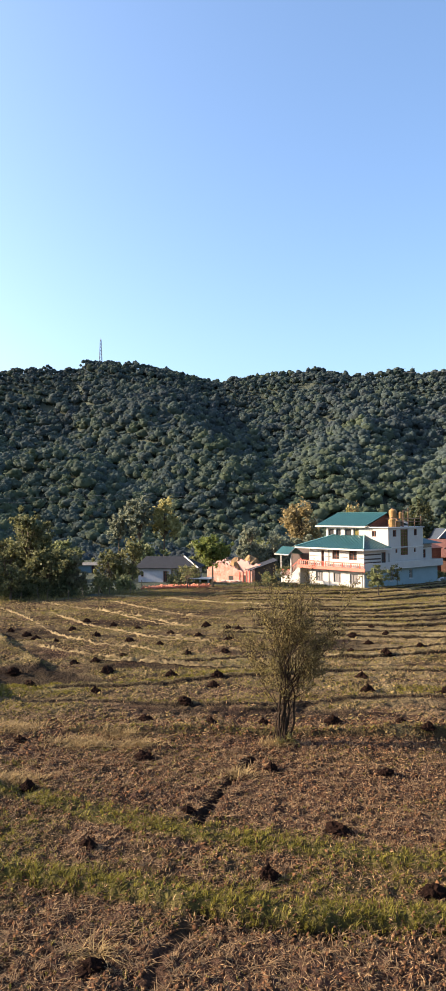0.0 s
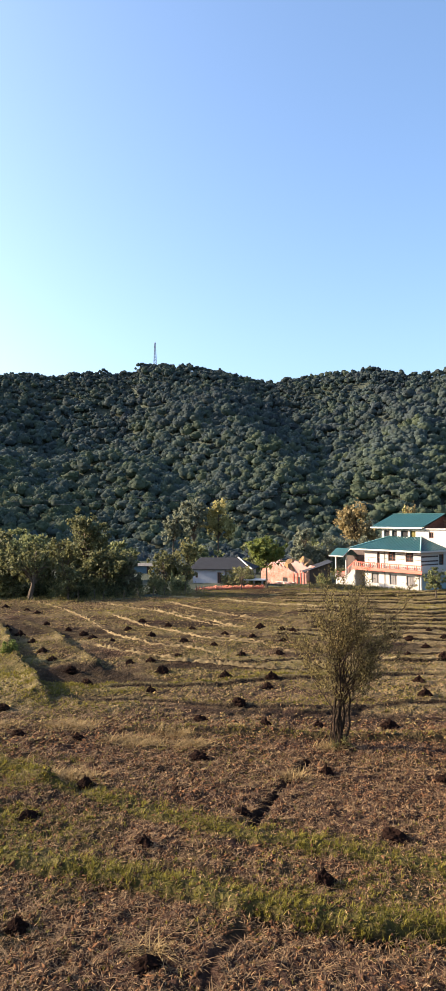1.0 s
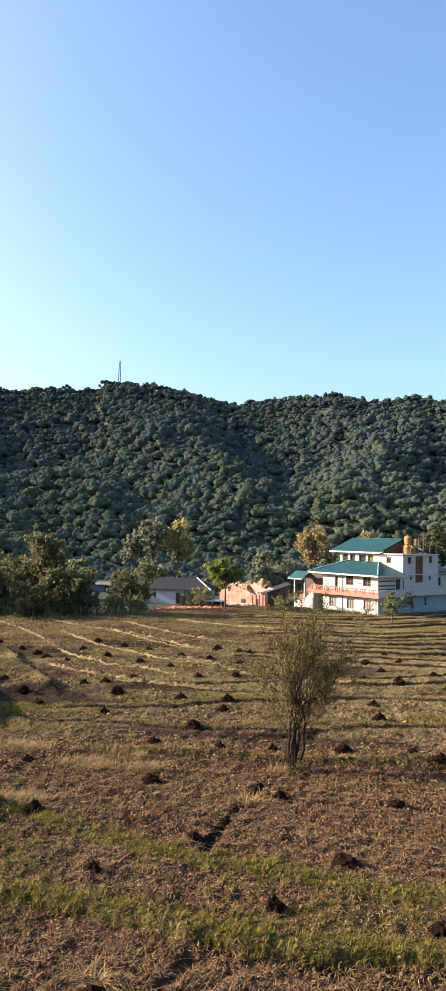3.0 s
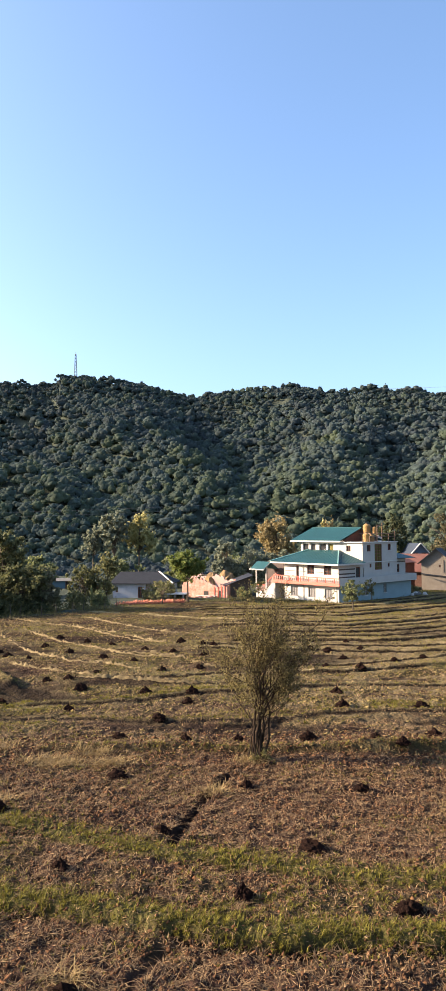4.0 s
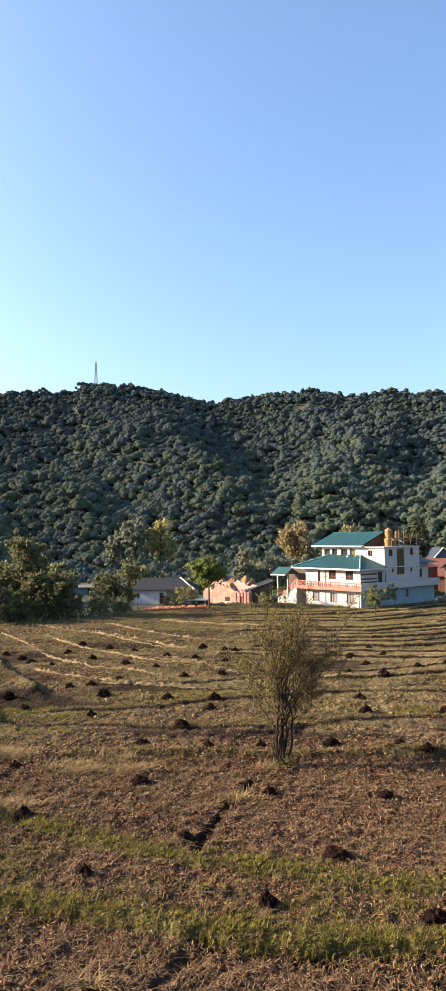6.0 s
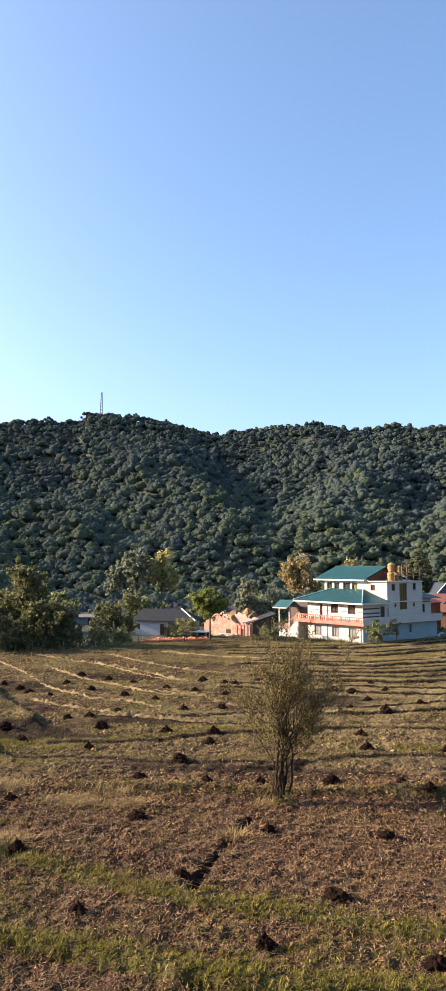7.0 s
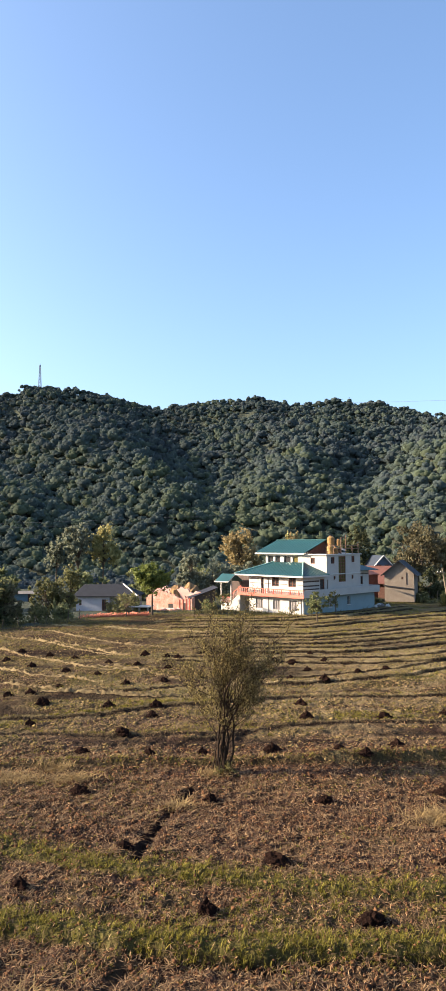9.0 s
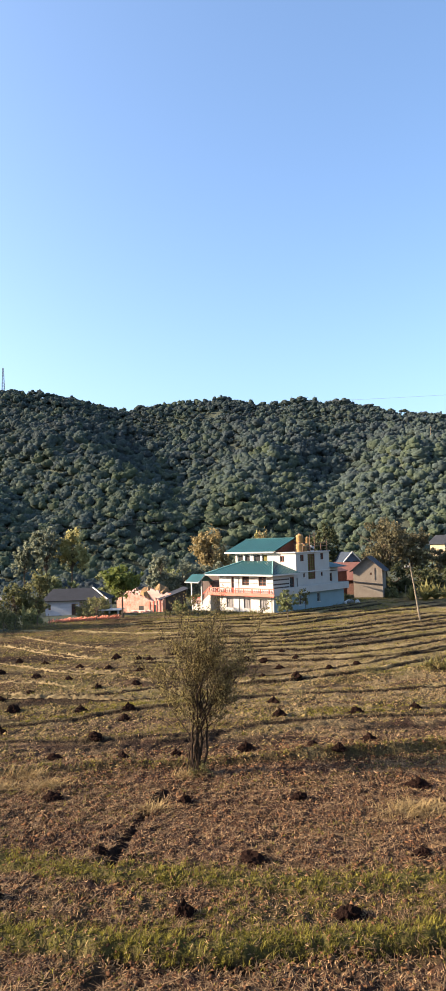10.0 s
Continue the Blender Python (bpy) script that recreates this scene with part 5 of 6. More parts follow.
part("wall_pipe", tube(bmesh.new(), [(1.2, -0.05, 4.3), (1.2, -0.05, 2.2)], [0.04, 0.04], 5), M_BAND, barn)
gable_house("red_roofed_house", pose(28.6, 133, 0.8, 0, 0, -20), "low house with a red-brown sheet roof behind the mud house", 8.5, 6, 2.6, 5.3, mat("dark_red_brick_wall", (0.12, 0.062, 0.048), 0.9, var=0.3), M_REDROOF, 0.5, [(1.0, 0.9, 2.0, 2.0)], ridge_along="x")
bg = gable_house("blue_gabled_house", pose(32.2, 141, 1.2, 0, 0, 8), "slate-blue gabled house with white barge boards", 3.4, 6, 4.9, 6.7, mat("slate_blue_wall", (0.11, 0.13, 0.16), 0.85, var=0.15), mat("blue_grey_sheet", (0.024, 0.033, 0.05), 0.7, var=0.2), 0.4, [(0.4, 3.8, 1.4, 4.9), (2.0, 3.8, 3.0, 4.9)], pane=M_GLASS)
for a in (-1, 1):
    part("barge_board", tube(bmesh.new(), [(a * 2.15, -0.46, 4.42), (0, -0.46, 6.72)], [0.13, 0.13], 4), M_FASCIA, bg)
gable_house("cream_house", pose(70.2, 188, 5.7, 0, 0, 20), "cream house with a grey sheet roof on the hill's foot", 5, 6, 3.0, 4.9, mat("cream_wash", (0.27, 0.215, 0.145), 0.85, var=0.1), M_SLATE, 0.6, [(0.8, 1.0, 1.8, 2.2), (3.2, 1.0, 4.2, 2.2)], pane=M_GLASS)
gable_house("brick_outhouse", pose(25.0, 128, 1.2, 0, 0, -47), "small red brick outhouse with a flat-pitched roof", 3, 3.4, 3.7, 4.2, M_BRICK, M_REDROOF, 0.2, [(0.8, 1, 1.6, 2.2)])

# white cottage with a hipped slate roof
ws = thing("white_cottage", pose(-20.2, 128, -1.3, 0, 0, -4), "low white cottage with a hipped grey slate roof behind the field", "house")
bm = bmesh.new()
panel(bm, Matrix.Translation((-5.2, 0, 0)), 6.0, -0.8, 2.75, 0.25, [(0.5, 1.0, 0.95, 1.9), (4.6, 0.0, 5.4, 2.0)])
# the blue cast of the shaded front is put into its limewash
part("front_wall", bm, mat("shade_blue_limewash", (0.33, 0.35, 0.39), 0.9, var=0.12, scale=0.8, fine=12, bump=0.2), ws)
window(ws, Matrix.Translation((-5.2, 0, 0)), 0.5, 1.0, 0.95, 1.9, M_WOOD, M_GLASS, 0, 1)
window(ws, Matrix.Translation((-5.2, 0, 0)), 4.6, 0.0, 5.4, 2.0, M_WOOD, M_DARKIN, 1, 1, sill=False, name="door")
bm = bmesh.new()
panel(bm, Matrix.Translation((0.803, 0.6, 0)), 4.6, -0.8, 2.6, 0.25, [(1.0, 0.0, 2.0, 2.0)])
panel(bm, right_of(5.4, 0.86), 5.4, -0.8, 2.6, 0.25)
panel(bm, left_of(-5.2, 6.5), 6.2, -0.8, 2.7, 0.25)
panel(bm, back_of(5.1, 6.5), 10.0, -0.8, 2.6, 0.25)
part("side_wall", bm, M_WHITE, ws)
bm = bmesh.new()
slab(bm, [(-5.8, -0.6, 2.62), (5.9, -0.6, 2.62), (2.6, 3.2, 4.5), (-4.6, 3.2, 4.5)], 0.1)
slab(bm, [(5.9, -0.6, 2.62), (5.9, 7.0, 2.62), (2.6, 3.2, 4.5)], 0.1)
slab(bm, [(5.9, 7.0, 2.62), (-5.8, 7.0, 2.62), (-4.6, 3.2, 4.5), (2.6, 3.2, 4.5)], 0.1)
slab(bm, [(-5.8, 7.0, 2.62), (-5.8, -0.6, 2.62), (-4.6, 3.2, 4.5)], 0.1)
rf = part("roof", bm, M_SLATE, ws)
bm = bmesh.new()
tube(bm, [(5.9, -0.6, 2.68), (2.6, 3.2, 4.56)], [0.14, 0.14], 5)
part("hip_cap", bm, M_FASCIA, rf)

# half-ruined pink clay house, its wall tops broken
ru = thing("clay_house", pose(-8.0, 118.6, -0.6, 0, 0, -26), "half-ruined pink clay house with broken wall tops", "house")


def broken_wall(x0, y0, x1, y1, tops, thick=0.4):
    """A wall whose top has crumbled unevenly."""
    bm = bmesh.new()
    n, g = len(tops), random.Random(int(x0 * 7 + y0 * 3))
    d = Vector((x1 - x0, y1 - y0, 0))
    side = Vector((-d.y, d.x, 0)).normalized() * thick
    rows = []
    for k in range(3 * n + 1):
        p = Vector((x0, y0, 0)) + d * (k / (3 * n))
        h = tops[min(k // 3, n - 1)] + g.uniform(-0.22, 0.22)
        low, high = p + Vector((0, 0, -0.6)), p + Vector((0, 0, h))
        rows.append([bm.verts.new(q) for q in (low, high, high + side, low + side)])
    for r0, r1 in zip(rows, rows[1:]):
        for i in range(4):
            bm.faces.new((r0[i], r1[i], r1[(i + 1) % 4], r0[(i + 1) % 4]))
    bm.faces.new(rows[0][::-1]), bm.faces.new(rows[-1])
    return bm


part("front_wall", broken_wall(-4.6, 0, 4.0, 0, [2.4, 3.2, 3.1, 3.4, 3.5, 3.3, 2.9, 3.0, 2.7, 2.5, 2.2, 2.4, 2.1]), M_RUIN, ru)
part("side_wall", broken_wall(4.0, 0.45, 4.0, 5, [2.4, 2.7, 2.9, 2.4]), M_RUIN, ru)
part("inner_wall", broken_wall(-4.1, 3.2, 3.5, 3.2, [3.4, 3.9, 3.7, 3.2, 3.6, 3.9, 3.6, 2.9, 3.1]), M_PINKPALE, ru)
part("left_wall", broken_wall(-4.6, 5, -4.6, 0.45, [3.0, 3.4, 3.1, 2.6]), M_RUIN, ru)
for x, w, h in ((-0.4, 0.9, 1.3), (2.4, 0.6, 1.5)):
    # a dark slab on the wall stands in for the shade of each doorway
    part("doorway", box(bmesh.new(), x, -0.03, -0.4, x + w, 0.02, h), M_DARKIN, ru)
for k, x in enumerate((1.6, 2.3, 2.9, 3.5)):
    part("timber", box(bmesh.new(), x, -0.08, -0.4, x + 0.12, -0.01, 2.0 + 0.1 * k), M_PINK, ru)
part("ledge", box(bmesh.new(), -1.6, -0.5, 0.5, 2.0, -0.02, 0.62), M_FASCIA, ru)
g = random.Random(21)
for k in range(14):
    bm = bmesh.new()
    bmesh.ops.create_icosphere(bm, subdivisions=2, radius=g.uniform(0.2, 0.45))
    for v in bm.verts:
        v.co += noise.noise_vector(v.co * 2.2 + Vector((k * 5, 1, 0))) * 0.18
        v.co.z *= 0.7
    x, y = -9.5 + g.uniform(-3.0, 3.2), 116.2 + g.uniform(-0.9, 0.9)
    ob = part("clay_lump", bm, M_RUIN)
    ob.matrix_world = pose(x, y, height(x, y) + 0.06, 0, 0, g.uniform(0, 360))
    tagged(ob, "fallen lump of pink clay at the ruined wall's foot", "rubble", "fallen lumps by the clay house")
pc = thing("porch", pose(-12.4, 113.6, -0.7, 0, 0, -12), "low open porch with a flat slab roof beside the clay house", "porch")
for x in (-1.4, -0.2, 1.2):
    part("post", box(bmesh.new(), x - 0.12, 0, -0.5, x + 0.12, 0.24, 1.3), M_WHITE, pc)
part("roof", box(bmesh.new(), -1.9, -0.4, 1.303, 1.6, 2.4, 1.45, 0.02), M_FASCIA, pc)
part("rear_wall", box(bmesh.new(), -1.6, 2.0, -0.5, 1.4, 2.2, 1.3), M_DARKIN, pc)


def haystack(x, y, z, r, h, label):
    bm = bmesh.new()
    prof = [(0, 0.85), (0.25, 1.0), (0.55, 1.0), (0.78, 0.88), (0.92, 0.62), (1.0, 0.2)]
    tube(bm, [(0, 0, a * h) for a, _ in prof], [b * r for _, b in prof], 16)
    for v in bm.verts:
        v.co += noise.noise_vector(v.co * 1.5 + Vector((x, y, 0))) * r * 0.3
    me = bpy.data.meshes.new("haystack")
    bm.to_mesh(me)
    bm.free()
    me.materials.append(M_HAY)
    ob = new("haystack", me)
    ob.matrix_world = pose(x, y, z)
    return tagged(ob, label, "haystack", "haystacks")


haystack(-7.2, 123.0, height(-7.2, 123.0) - 0.1, 1.7, 4.3, "round brown haystack behind the clay house")
haystack(-4.9, 126.0, height(-4.9, 126.0) - 0.1, 1.6, 4.4, "round brown haystack behind the clay house")
haystack(-9.6, 124.4, height(-9.6, 124.4) - 0.1, 1.6, 4.2, "round brown haystack behind the clay house")

# lean-to shed: low at the side turned to the sun, high at the other
sh = thing("dark_shed", pose(-2.6, 118.0, -0.6, 0, 0, 8), "mud shed with shade-darkened walls and a sloping slate roof beside the clay house", "shed")
for y0, y1 in ((0.0, 0.25), (4.75, 5.0)):
    bm = bmesh.new()
    a = [bm.verts.new(v) for v in ((-2.0, y0, -0.4), (2.0, y0, -0.4), (2.0, y0, 3.75), (-2.0, y0, 2.35))]
    b = [bm.verts.new((v.co.x, y1, v.co.z)) for v in a]
    bm.faces.new(a), bm.faces.new(b[::-1])
    for k in range(4):
        bm.faces.new((a[k], b[k], b[(k + 1) % 4], a[(k + 1) % 4]))
    part("end_wall", bm, M_SHED, sh)
# the sunward low wall is left pale; the shaded walls are painted darker
part("high_wall", box(bmesh.new(), 1.75, 0.253, -0.4, 2.0, 4.747, 3.65), M_SHED, sh)
part("low_wall", box(bmesh.new(), -2.0, 0.253, -0.4, -1.75, 4.747, 2.35), M_RUIN, sh)
bm = bmesh.new()
slab(bm, [(-2.5, -0.45, 2.22), (2.4, -0.45, 3.94), (2.4, 5.45, 3.94), (-2.5, 5.45, 2.22)], 0.1)
part("roof", bm, M_DARKSLATE, sh)
gable_house("blue_shed", pose(-40, 149, -1.6, 0, 0, 3), "long low blue shed with a pale flat roof among the trees", 9, 4, 2.0, 2.35, M_BLUEWALL, mat("dull_grey_sheet_roof", (0.13, 0.12, 0.11), 0.8, var=0.2, scale=0.8, fine=8), 0.5, [(1.0, 0.6, 2.2, 1.6), (5.0, 0.2, 6.0, 1.8)], ridge_along="x")

# stacks of red roof tiles leaning in rows along the field's edge
def tile_mesh():
    bm = box(bmesh.new(), -0.02, -0.16, 0.0, 0.02, 0.16, 0.48, 0.008)
    for v in bm.verts:
        v.co.x += 1.2 * v.co.y ** 2
    me = bpy.data.meshes.new("tile")
    bm.to_mesh(me)
    bm.free()
    me.materials.append(M_TILE)
    return me


TILE = tile_mesh()
for k, (x, y, w, turn) in enumerate(((-18.8, 104.0, 2.7, 20), (-16.1, 105.0, 2.8, 20), (-13.5, 106.0, 2.6, 20), (-11.3, 106.4, 1.8, 8))):
    st = thing("tile_stack", pose(x, y, height(x, y) - 0.02, 0, 0, turn), "long low stack of leaning red clay tiles at the field's edge", "tile stack", "tile stacks at the field's edge")
    g = random.Random(k)
    for row in range(3):
        n = int(w / 0.13)
        for j in range(n):
            ob = new("tile", TILE)
            ob.parent = st
            ob.matrix_local = pose(-w / 2 + j * w / n + g.uniform(-0.04, 0.04), row * 0.36 + g.uniform(-0.05, 0.05), g.uniform(-0.04, 0.08) + 0.06 * row, 0, g.uniform(15, 65), g.uniform(-18, 18))

# ---- pole, cables and hilltop mast ----
pole = thing("utility_pole", pose(28.6, 88.6, height(28.6, 88.6)), "leaning weathered wooden pole with a short cross bracket", "utility pole")
part("post", tube(bmesh.new(), [(0, 0, -0.6), (-0.52, 0, 3.5), (-1.05, 0, 7.1)], [0.13, 0.11, 0.085], 10), M_CONCRETE, pole)
part("bracket", box(bmesh.new(), -1.75, -0.06, 6.5, -0.7, 0.06, 6.62, 0.01), M_CONCRETE, pole)
for x in (-1.65, -1.25):
    part("insulator", tube(bmesh.new(), [(x, 0, 6.622), (x, 0, 6.7), (x, 0, 6.8)], [0.05, 0.07, 0.03], 8), M_FASCIA, pole)


hp = thing("utility_pole", pose(203.0, 580.0, height(203.0, 580.0)), "far grey utility pole among the trees on the hillside", "utility pole")
part("post", tube(bmesh.new(), [(0, 0, -1), (0, 0, 15)], [0.3, 0.24], 8), M_CONCRETE, hp)
part("cross_arm", box(bmesh.new(), -1.3, -0.12, 13.6, 1.3, 0.12, 13.9, 0.02), M_CONCRETE, hp)


def cable(a, b, sag, r, label):
    bm = bmesh.new()
    a, b = Vector(a), Vector(b)
    pts = [a.lerp(b, t / 24) - Vector((0, 0, sag * 4 * (t / 24) * (1 - t / 24))) for t in range(25)]
    tube(bm, pts, [r] * 25, 4)
    ob = part("power_cable", bm, M_CABLE)
    return tagged(ob, label, "cable", "power cables", "structure")


cable((57.1, 330.0, 74.7), (168.0, 270.0, 68.2), 1.0, 0.045, "thin power cable strung across the valley sky")
cable((-154.8, 200.0, 15.0), (57.5, 200.0, 20.8), 1.5, 0.014, "thin power cable strung along the foot of the hill")
cable((-154.8, 200.0, 13.6), (57.5, 200.0, 19.7), 1.5, 0.014, "thin power cable strung along the foot of the hill")


def mast(x, y, top):
    z = height(x, y)
    ob = thing("mast", pose(x, y, z - 1), "slender lattice radio mast on the hilltop", "mast")
    h = top - z + 1
    for sx, sy in ((-1, -1), (1, -1), (1, 1), (-1, 1)):
        part("leg", tube(bmesh.new(), [(sx * 1.6, sy * 1.6, 0), (sx * 0.5, sy * 0.5, h)], [0.24, 0.18], 4), M_MAST, ob)
    n = 9
    for k in range(n):
        a, b = h * k / n, h * (k + 1) / n
        wa, wb = 1.6 - 1.1 * k / n, 1.6 - 1.1 * (k + 1) / n
        for (ax, ay), (bx, by) in (((-1, -1), (1, -1)), ((1, -1), (1, 1)), ((1, 1), (-1, 1)), ((-1, 1), (-1, -1))):
            part("brace", tube(bmesh.new(), [(ax * wa, ay * wa, a), (bx * wb, by * wb, b)], [0.13, 0.13], 3), M_MAST, ob)
    part("antenna", tube(bmesh.new(), [(0, 0, h - 1), (0, 0, h + 2)], [0.2, 0.1], 5), M_MAST, ob)


mast(-189.5, 754, 199)


# ---- trees round the field ----
def crown_tree(name, label, x, y, h, w, leaf, n, size, seed, low=0.25, lobes=7, r=0.16, group="trees beyond the field", **more):
    return tree(name, label, (x, y), r, round_lobes(h, w, h * low, lobes, seed), leaf, n, size, seed, group, **more)


crown_tree("tree", "tall broad tree with dense dark green leaves", -46.5, 95, 9.6, 7.5, M_LEAF_THICKET, 3600, 0.34, 1, 0.12, 8)
crown_tree("tree", "leafy green tree at the field's edge, its crown darkened for shade", -43.5, 93, 8.2, 4.6, M_LEAF_THICKET, 2600, 0.3, 2, 0.15, 7)
crown_tree("tree", "small crooked olive-brown tree with a bare grey trunk", -39.6, 89.6, 7.4, 5.0, M_LEAF_THICKET, 2300, 0.27, 3, 0.3, 7, 0.34, lean=(0.9, 0))
crown_tree("tree", "small round olive-green tree", -34.6, 90.4, 4.9, 4.0, M_LEAF_THICKET, 1700, 0.25, 4, 0.12, 6)
crown_tree("tree", "tall spreading tree with thinning dull green leaves", -34.8, 97.5, 12.6, 6.6, M_LEAF_THICKET, 4200, 0.3, 5, 0.14, 13, 0.3)
crown_tree("tree", "broad tree with dull green crown", -38.2, 98, 8.8, 6.5, M_LEAF_THICKET, 2600, 0.32, 6, 0.15, 8)
crown_tree("tree", "broad tree with dull dark green crown", -31.6, 96, 7.8, 6.8, M_LEAF_THICKET, 3400, 0.32, 7, 0.1, 9)
crown_tree("tree", "low spreading tree with dark russet-tinged leaves", -28.9, 97.5, 6.2, 4.6, M_LEAF_BROWN, 2200, 0.3, 8, 0.12, 7)
crown_tree("tree", "dense dark green tree in the thicket", -42.5, 103, 7.6, 8.0, M_LEAF_THICKET, 3000, 0.38, 9, 0.05, 8)
crown_tree("tree", "dense dark green tree in the thicket", -33.0, 104, 6.6, 8.5, M_LEAF_THICKET, 3000, 0.38, 10, 0.05, 8)
crown_tree("tree", "dense dark green tree in the thicket", -52.5, 101, 9.5, 9.0, M_LEAF_THICKET, 3000, 0.4, 11, 0.05, 8)
crown_tree("tree", "leaning feathery olive-green tree", -23.9, 112.5, 8.8, 4.6, M_LEAF_OLIVE, 2700, 0.26, 12, 0.12, 8, 0.16, lean=(1.2, 0))
crown_tree("tree", "feathery olive tree with drooping leaves", -26.7, 111.5, 6.8, 5.2, M_LEAF_THICKET, 2300, 0.26, 13, 0.08, 7)
crown_tree("tree", "fresh green spreading tree beside the clay house", -10.0, 107.8, 7.6, 6.3, M_LEAF_GREEN, 3400, 0.24, 14, 0.34, 9, 0.14, sides=8, long=2.3)
crown_tree("tree", "small half-bare grey-brown tree at the field's edge", -13.4, 104.5, 3.6, 4.2, M_LEAF_OLIVE, 420, 0.2, 15, 0.25, 7, 0.1)
crown_tree("tree", "grey-green tree behind the clay house", -5.4, 131, 10.2, 5.2, M_LEAF_GREY, 2600, 0.36, 16, 0.2, 8)
crown_tree("tree", "grey-green tree behind the shed", -1.2, 133, 8.4, 6.5, M_LEAF_GREY, 2400, 0.36, 17, 0.1, 8)
crown_tree("tree", "dark grey-green tree behind the shed", 3.2, 134, 7.4, 6.5, M_LEAF_GREY, 2200, 0.36, 18, 0.1, 7)
crown_tree("tree", "tall grey-leaved eucalyptus with a pale slender trunk", -36.0, 184, 17.2, 8.0, M_LEAF_GREY, 2900, 0.5, 19, 0.42, 9, 0.28)
crown_tree("tree", "tall poplar tree with leaves turning yellow", -30.2, 188, 17.6, 8.2, M_LEAF_YELLOW, 3800, 0.5, 20, 0.34, 10, 0.28)
crown_tree("tree", "thin-crowned tree with sparse grey leaves", -42.0, 186, 13.0, 6.0, M_LEAF_GREY, 1500, 0.48, 21, 0.4, 7, 0.2)
crown_tree("tree", "russet-gold autumn tree with an upright crown", 5.2, 169, 15.2, 8.4, M_LEAF_GOLD, 4600, 0.42, 22, 0.1, 9, 0.3)
crown_tree("tree", "slender gold autumn tree behind the house", 17.0, 164, 14.6, 3.2, M_LEAF_GOLD, 1500, 0.4, 23, 0.2, 6)
crown_tree("tree", "thin yellowing tree behind the house", 15.6, 166, 13.6, 2.4, M_LEAF_YELLOW, 900, 0.4, 24, 0.2, 5)
crown_tree("tree", "dark olive tree behind the houses", 28.5, 150, 13.6, 8.6, M_LEAF_SHADE, 4200, 0.42, 25, 0.15, 9, 0.3)
crown_tree("tree", "large olive-brown tree above the mud house", 40.4, 146, 13.2, 10.5, M_LEAF_BARE, 4600, 0.38, 26, 0.12, 12, 0.34)
crown_tree("tree", "olive-brown tree beside the lane", 47.0, 150, 11.5, 8.5, M_LEAF_BARE, 3200, 0.4, 27, 0.1, 8, 0.26)
crown_tree("tree", "wide olive-brown tree beside the lane", 55.6, 151, 7.8, 9.5, M_LEAF_BARE, 4200, 0.4, 28, 0.1, 10, 0.3)
crown_tree("tree", "dark bushy tree beside the mud house", 38.5, 131, 5.6, 6.0, M_LEAF_SHADE, 2200, 0.34, 29, 0.05, 7)
crown_tree("tree", "dark bushy tree beside the lane", 45.5, 136, 4.8, 7.0, M_LEAF_SHADE, 2200, 0.34, 30, 0.05, 7)
crown_tree("tree", "dark bushy tree beside the lane", 53.0, 140, 5.4, 8.0, M_LEAF_SHADE, 2200, 0.34, 31, 0.05, 7)
crown_tree("tree", "dark bushy tree below the cream house", 57.6, 160, 5.6, 8.0, M_LEAF_SHADE, 2200, 0.36, 36, 0.05, 7)
crown_tree("tree", "olive tree on the hill's foot", 69, 160, 11, 10, M_LEAF_OLIVE, 3400, 0.42, 35, 0.1, 9, 0.3)
crown_tree("tree", "small dark green fruit tree in front of the house", 12.9, 95.2, 4.1, 3.2, M_LEAF_DARK, 1300, 0.2, 32, 0.28, 7, 0.09)
crown_tree("tree", "thin sapling against the house wall", 16.8, 104.2, 3.8, 2.2, M_LEAF_OLIVE, 420, 0.18, 33, 0.3, 5, 0.05)
crown_tree("tree", "thin grey sapling by the outside stair", 0.6, 112.5, 3.0, 2.4, M_LEAF_OLIVE, 300, 0.18, 34, 0.3, 5, 0.05)
for k, (x, y) in enumerate(((-60, 108), (-70, 120), (-56, 125), (-46, 130), (-62, 140), (-15, 150), (-4, 152), (12, 150), (-28, 150), (-48, 160), (20, 152))):
    crown_tree("tree", "dark green tree in the valley behind the village", x, y, 9.5 - 3 * (k > 4), 9.0, M_LEAF_DARK, 1900, 0.5, 50 + k, 0.05, 8)


# ---- bushes ----
def bush(x, y, w, h, leaf, n, size, seed, label, name="bush", group="bushes at the field's edge", droop=0.0, long=1.5):
    q = np.random.default_rng(seed)
    ob = thing(name, pose(x, y, height(x, y) - 0.05), label, "bush", group)
    bm = bmesh.new()
    for k in range(7):
        a = q.uniform(0, 6.283)
        e = Vector((math.cos(a) * w * 0.35, math.sin(a) * w * 0.35, h * q.uniform(0.6, 0.95)))
        tube(bm, [(0, 0, -0.05), e * 0.5 + Vector((0, 0, 0.08 * h)), e], [0.05, 0.03, 0.01], 4)
    part("stem", bm, M_BARK, ob)
    c = q.normal(size=(max(8, n // 30), 3))
    c *= (q.uniform(0.3, 1, len(c)) ** 0.4 / np.linalg.norm(c, axis=1))[:, None]
    c[:, 2] = np.abs(c[:, 2])
    p = (c[q.integers(0, len(c), n)] + q.normal(size=(n, 3)) * 0.13) * np.array([w / 2, w / 2, h])
    p[:, 2] = np.abs(p[:, 2]) + 0.05
    lv = new("foliage", leaf_mesh("foliage", p, size, leaf, q, long, droop))
    lv.parent = ob
    return ob


